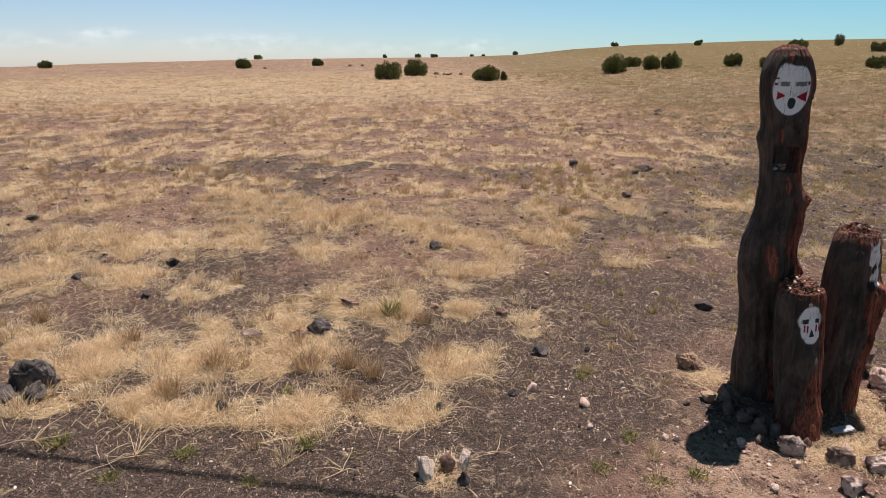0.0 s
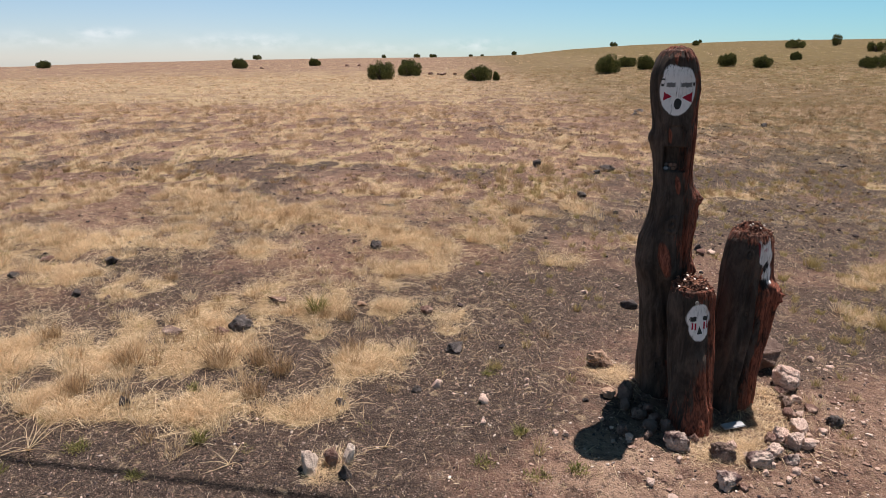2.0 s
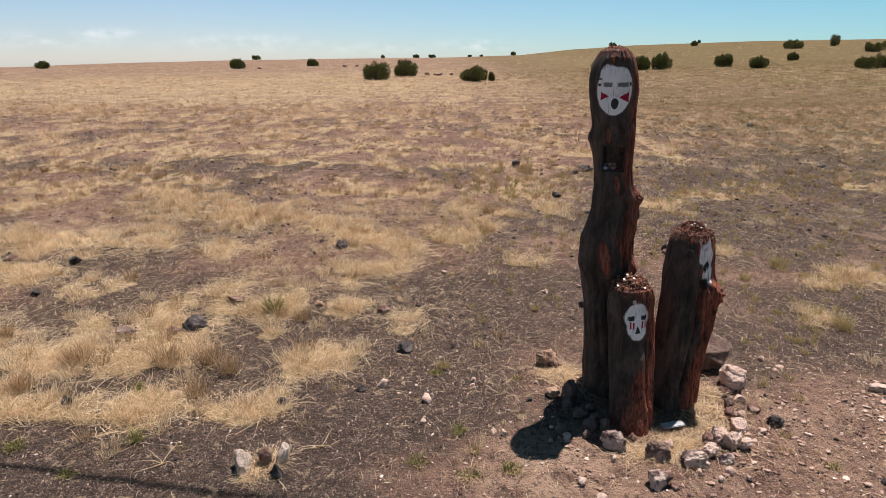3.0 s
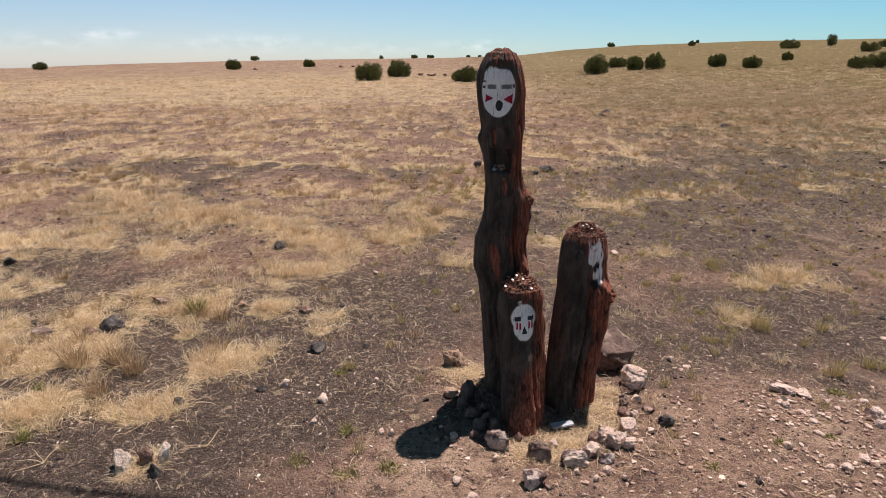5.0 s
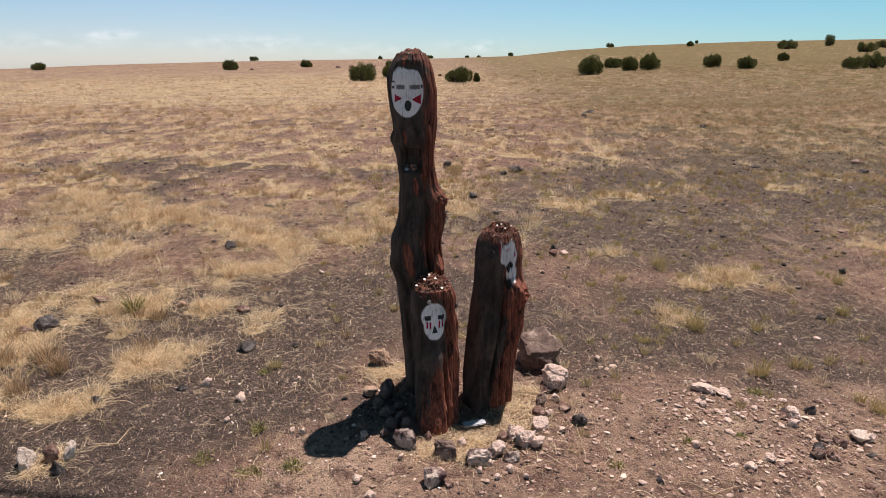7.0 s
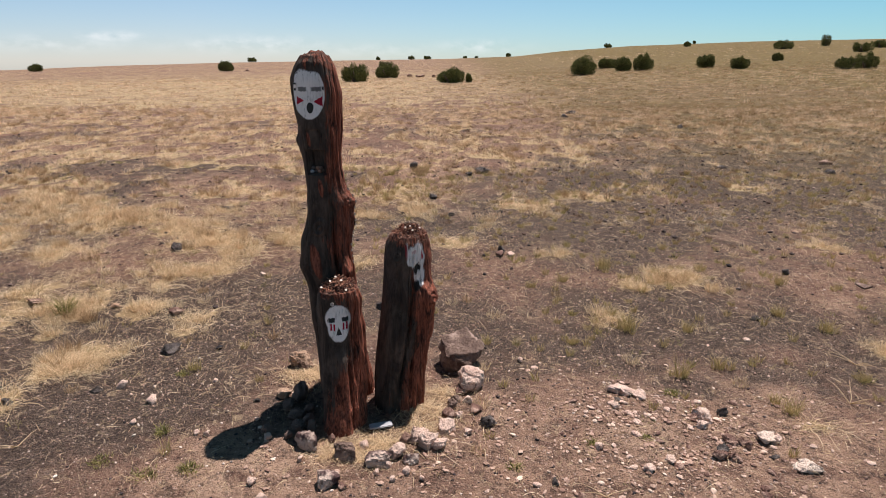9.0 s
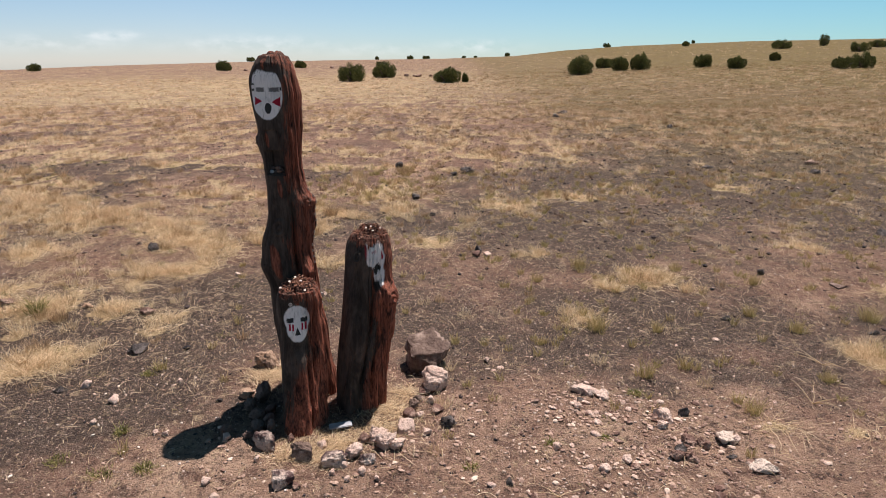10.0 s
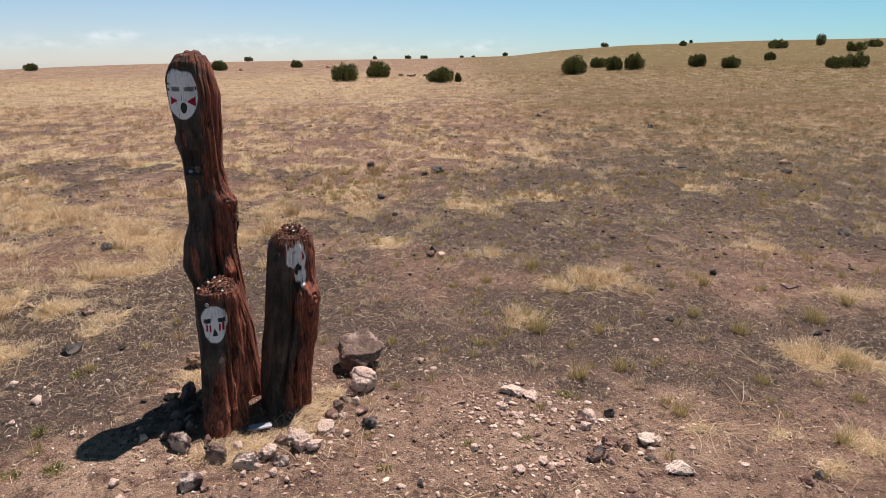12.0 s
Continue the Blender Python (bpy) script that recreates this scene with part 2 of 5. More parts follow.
    return k.bump(fibre * (redness * 0.95 + 0.1) + strand * (redness * 0.5 + 0.05) + k.noise(11, 5, 0.7, (1.3, 1.3, 0.6), 0.4) * (redness * 0.4 + 0.5) + k.noise(60, 3, 0.7, (2, 2, 0.3)) * 0.3 + blot * 0.5, 0.016, 0.55).m


def tall_marks(u, v):
    white = oval_mask(u, v, 0, 0, 1.0, 1.0, 0.07).most(oval_mask(u, v, -0.42, 0.52, 0.46, 0.42, 0.2)) * (v + u * 0.12).ramp(0.9, 0.8)
    red = wedge_mask(u, v, -0.62, -0.27, 0.16, 0.11, 1).most(wedge_mask(u, v, 0.66, -0.31, 0.19, 0.14, -1))
    black = oval_mask(u, v, 0.05, -0.55, 0.21, 0.21).most(box_mask(u, v, -0.4, 0.17, 0.26, 0.08, 0.25) * 0.82).most(box_mask(u, v, 0.48, 0.17, 0.32, 0.08, 0.25) * 0.82).most(box_mask(u, v, -0.05, -0.02, 0.03, 0.12, 0.6) * 0.25)
    black = black.most(box_mask(u, v, -0.86, 0.38, 0.1, 0.03, 0.5)).most(box_mask(u, v, -0.88, 0.16, 0.08, 0.05, 0.5)).most(box_mask(u, v, 0.9, 0.2, 0.06, 0.06, 0.5))
    return white, red, black


def short_marks(u, v):
    white = oval_mask(u, v, 0, 0.25, 1.0, 0.75, 0.14).most(oval_mask(u, v, 0, -0.22, 0.82, 0.78, 0.14))
    red = box_mask(u, v, -0.55, -0.18, 0.075, 0.18, 0.2).most(box_mask(u, v, -0.3, -0.2, 0.075, 0.18, 0.2))
    red = red.most(box_mask(u, v, 0.42, -0.14, 0.075, 0.18, 0.2)).most(box_mask(u, v, 0.68, -0.1, 0.075, 0.2, 0.2))
    black = box_mask(u, v, -0.5, 0.2, 0.25, 0.12, 0.15).most(box_mask(u, v, 0.56, 0.22, 0.25, 0.12, 0.15)).most(wedge_mask(u, v, 0.05, -0.46, 0.15, 0.15, 2))
    return white, red, black


def middle_marks(u, v):
    white = oval_mask(u, v, -0.16, 0.3, 0.56, 0.42, 0.3).most(oval_mask(u, v, 0.3, 0.3, 0.5, 0.56, 0.25)).most(oval_mask(u, v, 0.28, -0.35, 0.44, 0.5, 0.3)).most(box_mask(u, v, -0.62, 0.62, 0.06, 0.18, 0.6) * 0.7)
    red = box_mask(u, v, 0.6, 0.34, 0.08, 0.17, 0.3).most(box_mask(u, v, -0.12, 0.47, 0.17, 0.06, 0.5) * 0.45).most(box_mask(u, v, -0.72, 0.5, 0.07, 0.22, 0.6) * 0.6)
    # black here is shade painted into the hole and the cleft below it
    black = oval_mask(u, v, 0.16, -0.14, 0.26, 0.16, 0.3).most(box_mask(u, v, 0.06, -0.86, 0.2, 0.2, 0.4)).most(oval_mask(u, v, -0.04, -0.3, 0.14, 0.12, 0.4)).most(box_mask(u, v, 0.36, -0.66, 0.05, 0.16, 0.6) * 0.6)
    return white, red, black


def pebble_material(name, a, b, c):
    k = Mat(name, 0.9, 0.2)
    r = k.random(True)
    k.paint(k.mix(k.mix(a, b, r.ramp(0, 0.75)), c, r.ramp(0.78, 1.0)))
    return k.m


M_GROUND = ground_material()
M_STRAW = grass_material("dry_grass_blades", (0.52, 0.37, 0.213), (1.0, 0.848, 0.61), (0.7, 0.525, 0.333), 0.42)
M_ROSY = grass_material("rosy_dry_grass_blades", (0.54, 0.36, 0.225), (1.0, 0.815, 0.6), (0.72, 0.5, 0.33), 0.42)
M_LITTER = grass_material("weathered_straw_bits", (0.28, 0.19, 0.11), (0.8, 0.64, 0.43), (0.5, 0.36, 0.22), 0.2)
M_BROWN = grass_material("brown_grass_blades", (0.24, 0.155, 0.092), (0.68, 0.48, 0.285), (0.48, 0.34, 0.2), 0.3, (0.34, 0.26, 0.12))
M_SPRIG = grass_material("yellowish_sprig_leaves", (0.36, 0.28, 0.12), (0.62, 0.48, 0.25), (0.4, 0.35, 0.14), 0.35)
M_WEED = grass_material("dead_weed_stems", (0.06, 0.038, 0.024), (0.32, 0.195, 0.105), (0.2, 0.125, 0.065), 0.25)
M_OLIVE = grass_material("olive_brown_stubble", (0.18, 0.118, 0.06), (0.5, 0.36, 0.185), (0.32, 0.235, 0.11), 0.3)
M_GREEN = grass_material("green_sprig_leaves", (0.14, 0.145, 0.045), (0.34, 0.31, 0.12), (0.45, 0.38, 0.16), 0.35)
M_BASALT = rock_material("black_basalt", (0.05, 0.043, 0.041), (0.14, 0.122, 0.117), (0.22, 0.185, 0.172))
M_BROWNROCK = rock_material("brown_cinder_rock", (0.15, 0.082, 0.066), (0.37, 0.22, 0.175), (0.5, 0.345, 0.275))
M_DARKROCK = rock_material("dark_brown_stone", (0.13, 0.086, 0.07), (0.34, 0.24, 0.195), (0.5, 0.375, 0.31), 6.0, 0.5)
M_PALEROCK = rock_material("pale_pink_rock", (0.7, 0.49, 0.4), (0.97, 0.775, 0.665), (0.48, 0.3, 0.24), share=0.57)
M_GREYROCK = rock_material("grey_brown_stone", (0.19, 0.128, 0.105), (0.35, 0.25, 0.21), (0.46, 0.345, 0.29), share=0.55)
M_MIXROCK = rock_material("black_and_white_rock", (0.09, 0.055, 0.055), (0.27, 0.17, 0.155), (0.9, 0.71, 0.6), share=0.42)
M_WHITEROCK = rock_material("chalky_white_rock", (0.72, 0.56, 0.46), (0.98, 0.84, 0.73), (0.85, 0.7, 0.58), share=0.5)
M_ORANGEROCK = rock_material("orange_stained_rock", (0.42, 0.26, 0.17), (0.7, 0.5, 0.37), (0.16, 0.1, 0.08), share=0.52)
M_JUNIPER = grass_material("juniper_leaves", (0.035, 0.044, 0.017), (0.22, 0.22, 0.075), (0.08, 0.095, 0.032), 0.3)
M_TRUNK = plain_material("juniper_bark", (0.08, 0.06, 0.05), (0.2, 0.15, 0.12), 12, 0.9)
M_COIN = plain_material("pale_coin_metal", (0.3, 0.25, 0.22), (0.55, 0.49, 0.44), 90, 0.5, 0.3)
M_FLAKE = pebble_material("rotten_wood_flakes", (0.08, 0.036, 0.026), (0.27, 0.125, 0.08), (0.42, 0.24, 0.17))
M_CARD = plain_material("white_card", (0.32, 0.33, 0.35), (0.5, 0.51, 0.53), 12, 0.6)
M_CABLE = plain_material("black_cable_rubber", (0.02, 0.02, 0.02), (0.04, 0.04, 0.04))
M_POLE = plain_material("grey_pole_timber", (0.1, 0.075, 0.055), (0.22, 0.17, 0.13), 8, 0.9)
# blue here is the haze of distance, put into the hills' colour
M_FAR = plain_material("far_haze_blue", (0.22, 0.27, 0.33), (0.28, 0.32, 0.37), 0.002, 1.0)

# ---- ground ----
def smooth(a, b, v):
    k = np.clip((v - a) / (b - a), 0, 1)
    return k * k * (3 - 2 * k)


def land(x, y):
    """Height of the ground: a shallow rise away from the posts, then a low hill to the right."""
    x, y = np.asarray(x, float), np.asarray(y, float)
    r, side = np.hypot(x - 2, y), np.degrees(np.arctan2(x - 2, np.maximum(y, -1e9)))
    near = np.interp(y, (-30, 2, 3, 4, 5.5, 7, 10, 12, 19, 30, 45), (-0.35, -0.1, -0.06, 0, 0.06, 0.19, 0.3, 0.4, 0.64, 0.62, 0.5))
    near = near - 0.02 * np.clip(x - 2.2, -6, 8) * (1 - smooth(9, 18, r))
    crest = np.interp(side, (-180, -60, -34, -27, -18, -9, 0, 6, 10, 15, 24, 34, 60, 180), (0, 0, 0.3, 1.2, 1.9, 2.35, 2.7, 3.3, 4.6, 5.6, 6.4, 6.6, 6.6, 0))
    mix = smooth(30, 175, r) * 0.5 + 0.5 * np.clip((r - 30) / 145, 0, 1)
    far = np.interp(r, (0, 172, 260, 600, 1500, 4600), (0, 0, -3, -16, -40, -60))
    return near * (1 - mix) + crest * mix + far


LATTICE = np.random.RandomState(5).rand(256, 256)


def grain(x, y, size):
    """Smooth noise of 0 to 1 with lumps about that many metres wide."""
    u, v = np.asarray(x, float) / size + 500.37, np.asarray(y, float) / size + 500.71
    i, j = np.floor(u).astype(int), np.floor(v).astype(int)
    fu, fv = u - i, v - j
    fu, fv = fu * fu * (3 - 2 * fu), fv * fv * (3 - 2 * fv)
    g = lambda a, b: LATTICE[a % 256, b % 256]
    return (g(i, j) * (1 - fu) + g(i + 1, j) * fu) * (1 - fv) + (g(i, j + 1) * (1 - fu) + g(i + 1, j + 1) * fu) * fv


def fractal(x, y, size):
    x, y = np.asarray(x, float), np.asarray(y, float)
    a, b = 0.83 * x - 0.56 * y, 0.56 * x + 0.83 * y
    c, d = 0.36 * x + 0.93 * y, 0.36 * y - 0.93 * x
    return grain(x, y, size) * 0.5 + grain(a + 31, b - 17, size * 0.47) * 0.3 + grain(c - 9, d + 5, size * 0.23) * 0.2


def soil_z(x, y):
    """The ground with its small lumps near the posts."""
    r = np.hypot(np.asarray(x, float) - 2, np.asarray(y, float) - 4)
    fade = 1 - smooth(8, 30, r)
    return land(x, y) + fade * ((fractal(x, y, 0.9) - 0.5) * 0.045 + (grain(x, y, 0.13) - 0.5) * 0.014)


def bare_patch(x, y):
    """The trodden, stony ground round and to the right of the posts: 1 inside."""
    edge = np.interp(y, (-50, 3.0, 3.6, 4.6, 6.2, 8, 10, 12, 16, 24), (-0.6, 0.2, 0.35, 0.6, 1.3, 2.1, 3.2, 4.2, 7, 14))
    return smooth(-0.7, 0.9, x - edge + (fractal(x, y, 2.2) - 0.5) * 2.4) * (1 - smooth(8.5, 17, y))


# straw mats: x, y and half sizes across and in depth
MATS_NEAR = ((-2.69, 3.97, 0.26, 0.12), (-2.98, 4.24, 0.16, 0.19), (-2.6, 4.62, 0.42, 0.5), (-3.23, 4.87, 0.3, 0.28), (-1.9, 4.55, 0.45, 0.42), (-1.75, 3.92, 0.28, 0.26), (-2.07, 4.09, 0.2, 0.25), (-1.36, 4.65, 0.3, 0.34), (-1.42, 3.91, 0.2, 0.14),
    (-0.99, 3.98, 0.32, 0.38), (-1.27, 5.4, 0.45, 0.5), (-0.88, 5.84, 0.38, 0.48), (-1.01, 4.84, 0.27, 0.38), (-0.45, 5.75, 0.3, 0.45), (0.07, 4.72, 0.34, 0.32), (-0.26, 4.01, 0.28, 0.22), (-1.95, 5.14, 0.18, 0.28), (0.72, 5.6, 0.22, 0.15), (0.72, 5.25, 0.2, 0.12), (-0.41, 5.11, 0.12, 0.12))
MATS_BEHIND = ((-3.12, 6.29, 0.45, 0.28), (-4.03, 6.24, 0.4, 0.5), (-4.21, 7.3, 0.58, 0.5), (-3.08, 7.21, 0.7, 0.55), (-2.28, 5.97, 0.32, 0.28), (-2.32, 7.42, 0.4, 0.5), (-1.39, 8.5, 1.0, 0.6), (-0.4, 8.14, 0.55, 0.5), (0.12, 7.6, 0.55, 0.55), (1.18, 7.7, 0.45, 0.4),
    (1.5, 8.2, 0.22, 0.7), (0.6, 7.31, 0.36, 0.3), (0.31, 6.6, 0.33, 0.24), (0.02, 6.35, 0.36, 0.26), (0.52, 6.66, 0.3, 0.3), (0.17, 5.68, 0.3, 0.25), (2.06, 7.01, 0.22, 0.18), (-1.23, 7.07, 0.36, 0.28), (-5.3, 7.93, 0.3, 0.6), (-2.89, 9.3, 0.57, 0.5), (2.11, 9.9, 0.6, 0.5), (3.15, 7.69, 0.3, 0.2))
MATS_BARE = ((5.36, 6.72, 0.32, 0.34), (5.0, 6.44, 0.32, 0.16), (4.5, 5.7, 0.22, 0.16), (7.91, 6.36, 0.36, 0.18), (6.79, 5.0, 0.2, 0.22), (7.15, 5.02, 0.26, 0.3), (6.53, 3.8, 0.12, 0.14), (6.17, 3.58, 0.14, 0.09), (7.5, 7.72, 0.24, 0.2), (7.98, 10.84, 0.4, 0.3), (6.22, 10.9, 0.5, 0.4),
    (4.18, 9.77, 0.42, 0.34), (5.01, 10.26, 0.54, 0.34), (4.22, 7.35, 0.15, 0.12), (1.86, 6.84, 0.16, 0.14), (5.67, 6.38, 0.14, 0.1), (6.05, 3.94, 0.14, 0.08), (5.53, 3.98, 0.12, 0.06), (1.84, 4.55, 0.16, 0.16))


def mat_cover(x, y, wider=1.0):
    """The straw mats near the posts: 1 in the middle of a mat, with ragged edges."""
    x, y = np.asarray(x, float), np.asarray(y, float)
    ragged = (fractal(x + 3, y - 8, 0.34) - 0.5) * 1.5 + (grain(x, y, 0.06) - 0.5) * 0.5
    out = np.zeros(np.broadcast(x, y).shape)
    for mx, my, rx, ry in MATS_NEAR + MATS_BEHIND + MATS_BARE:
        out = np.maximum(out, smooth(1.35, 0.55, np.hypot((x - mx) / rx, (y - my) / ry) / wider + ragged))
    return out


def grass_cover(x, y):
    b = bare_patch(x, y)
    broken = smooth(0.12, 0.5, grain(0.8 * x - 0.6 * y, 0.6 * x + 0.8 * y, 0.21))
    clump = fractal(x, y * 0.85, 0.46) * 0.8 + fractal(x + 40, y * 0.8, 3.4) * 0.26
    full = smooth(0.5, 0.57, clump + 0.015 * smooth(8, 14, y)) * broken + 0.05
    thin = smooth(0.58, 0.68, clump) * 0.42 * smooth(5, 9, y) + 0.03
    wild = full * (1 - b) + thin * b
    close = 1 - smooth(8.0, 10.0, y + (grain(x, y, 1.1) - 0.5) * 1.5)
    front = smooth(3.6, 4.0, y + (grain(x, y, 0.6) - 0.5) * 0.5)
    return np.maximum(mat_cover(x, y) * (0.3 + 0.7 * broken), wild * (1 - 0.68 * close) * front)


def sheet(name, xs, ys, material):
    gx, gy = np.meshgrid(xs, ys)
    gz = soil_z(gx, gy)
    me = bpy.data.meshes.new(name)
    nx, ny = len(xs), len(ys)
    k = (np.arange(ny - 1)[:, None] * nx + np.arange(nx - 1)[None]).ravel()
    quads = np.stack([k, k + 1, k + nx + 1, k + nx], 1)
    me.vertices.add(nx * ny)
    me.vertices.foreach_set("co", np.stack([gx, gy, gz], -1).ravel())
    me.loops.add(4 * len(k))
    me.loops.foreach_set("vertex_index", quads.ravel())
    me.polygons.add(len(k))
    me.polygons.foreach_set("loop_start", np.arange(0, 4 * len(k), 4))
    me.update(calc_edges=True)
    me.polygons.foreach_set("use_smooth", np.ones(len(k), bool))
    x, y = gx.ravel(), gy.ravel()
    r = np.hypot(x - 2, y)
    b = bare_patch(x, y)
    even = smooth(16, 42, r)
    cov = grass_cover(x, y) * (1 - even) + 0.5 * (1 - b) * even
    far = smooth(14, 45, r)
    thatch = np.clip(cov * (0.8 - 0.25 * far) + 0.22 * far, 0, 1)
    thatch = thatch - 0.16 * smooth(4, 16, x) * smooth(9, 13, y) * (1 - smooth(30, 50, y))
    thatch = thatch + 0.12 * smooth(14, 32, r) * (1 - smooth(45, 85, r)) * (1 - smooth(-5, 14, x)) - 0.06 * smooth(55, 100, r) * (1 - smooth(5, 20, x))
    thatch = np.maximum(thatch, 0) * (1 - np.exp(-(((x - 2.6) / 0.6) ** 2 + ((y - 11.7) / 0.45) ** 2)))
    trod = np.exp(-(((x - 1.75) / 0.45) ** 2 + ((y - 3.4) / 0.42) ** 2)) + 0.55 * np.exp(-(((x - 4.6) / 1.6) ** 2 + ((y - 3.9) / 0.7) ** 2)) + 1.2 * np.exp(-(((x - 2.5) / 0.45) ** 2 + ((y - 11.9) / 0.5) ** 2))
    cinder = fractal(x + 11, y * 1.4 + 3, 2.4) * 1.1 - 0.13 - 0.9 * trod * smooth(2.9, 3.3, y) + 0.12 * b
    cinder = cinder + 0.35 * (1 - smooth(3.2, 3.7, y)) * (1 - smooth(-0.5, 1.0, x))
    cinder = cinder + 0.1 * (1 - smooth(0.3, 2.2, x + (fractal(x, y, 0.8) - 0.5) * 1.8)) * (1 - smooth(4.2, 5.2, y))
    cinder = cinder + 0.08 * np.exp(-(((x - 2.0) / 1.6) ** 2 + ((y - 6.0) / 1.4) ** 2)) + 0.3 * (fractal(x - 7, y + 13, 0.5) - 0.5)
    cinder = cinder * (1 - 0.2 * smooth(8, 14, y) * (1 - smooth(2, 7, x)))
    for cx, cy, rx, ry, deep in ((7.7, 10.9, 1.5, 0.5, 1.2), (11.5, 14.5, 2.2, 2.2, 0.5), (10.5, 9.2, 2.6, 1.4, 0.4), (9.5, 12.2, 1.4, 0.7, 0.4), (-2.2, 3.3, 1.6, 0.5, 0.35), (0.3, 4.5, 0.7, 0.35, 0.16), (-2.4, 9.2, 0.8, 0.3, 0.14), (1.1, 4.4, 0.6, 0.5, 0.14), (5.9, 4.3, 1.2, 0.7, 0.06), (-1.4, 4.6, 2.4, 1.6, 0.18), (0.9, 6.4, 1.3, 1.4, 0.28), (0.9, 3.4, 0.6, 0.3, -0.12), (-2.0, 12.0, 7.0, 5.0, 0.05), (4.0, 12.0, 5.0, 5.0, 0.06), (3.6, 5.6, 1.2, 0.9, 0.14), (3.3, 3.5, 0.6, 0.5, -0.2)):
        cinder = cinder + deep * np.exp(-(((x - cx) / rx) ** 2 + ((y - cy) / ry) ** 2))
    cinder = cinder + 0.1 * smooth(4.0, 8.5, x) * smooth(4.4, 7.5, y) * (1 - smooth(15, 24, y))
    olive = np.maximum(smooth(-6, 30, x) * smooth(16, 40, y), 0.75 * smooth(3, 11, x) * smooth(8, 20, y))
    for key, val in (("olive", olive), ("thatch", thatch), ("bare", np.clip(trod + 0.15 * b * grain(x, y, 0.8), 0, 1)), ("cinder", np.clip(cinder, 0, 1) * (1 - 0.4 * far))):
        a = me.attributes.new(key, "FLOAT", "POINT")
        a.data.foreach_set("value", val)
    me.materials.append(material)
    return new(name, me)


def spread(lo, hi, step, reach, after=1.05, before=1.05):
    """Even steps from lo to hi, then growing ones as far as reach on both sides."""
    out, d = list(np.arange(lo, hi + step / 2, step)), step
    while out[-1] < reach:
        d *= after
        out.append(out[-1] + d)
    d = step
    while out[0] > -reach:
        d *= before
        out.insert(0, out[0] - d)
    return np.array(out)


ground = tagged(sheet("ground", spread(-6.0, 10.0, 0.06, 4600), spread(2.6, 9.0, 0.06, 4600, 1.045, 1.3), M_GROUND), "dry stony soil with dark cinder and straw rising to a low hill", "ground", kind="structure")

# far hills on the horizon, distance haze painted into their blue colour
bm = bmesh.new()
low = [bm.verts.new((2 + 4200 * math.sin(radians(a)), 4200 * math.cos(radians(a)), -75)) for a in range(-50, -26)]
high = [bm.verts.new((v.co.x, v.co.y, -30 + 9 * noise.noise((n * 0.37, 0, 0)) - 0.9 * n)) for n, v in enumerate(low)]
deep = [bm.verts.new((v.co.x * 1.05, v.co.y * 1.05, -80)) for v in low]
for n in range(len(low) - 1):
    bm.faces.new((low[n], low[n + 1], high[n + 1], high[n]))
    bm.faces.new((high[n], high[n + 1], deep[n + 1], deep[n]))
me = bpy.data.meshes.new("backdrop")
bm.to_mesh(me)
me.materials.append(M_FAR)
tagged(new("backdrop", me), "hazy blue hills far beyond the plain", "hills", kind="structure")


# ---- building helpers ----
def mesh_of(name, bm, material, smooth_faces=True):
    me = bpy.data.meshes.new(name)
    bm.to_mesh(me)
    bm.free()
    me.materials.append(material)
    if smooth_faces:
        me.polygons.foreach_set("use_smooth", np.ones(len(me.polygons), bool))
    return me


def part(name, bm, material, parent, label="", smooth_faces=True):
    ob = new(name, mesh_of(name, bm, material, smooth_faces))
    ob.parent = parent
    return tagged(ob, label)


def raw_mesh(name, verts, faces, material):
    """A mesh from arrays; faces all have the same number of corners."""
    me = bpy.data.meshes.new(name)
    me.vertices.add(len(verts))
    me.vertices.foreach_set("co", np.asarray(verts, np.float32).ravel())
    n = faces.shape[1]
    me.loops.add(faces.size)
    me.loops.foreach_set("vertex_index", faces.ravel())
    me.polygons.add(len(faces))
    me.polygons.foreach_set("loop_start", np.arange(0, faces.size, n))
    me.update(calc_edges=True)
    me.polygons.foreach_set("use_smooth", np.zeros(len(faces), bool))
    me.materials.append(material)
    return me


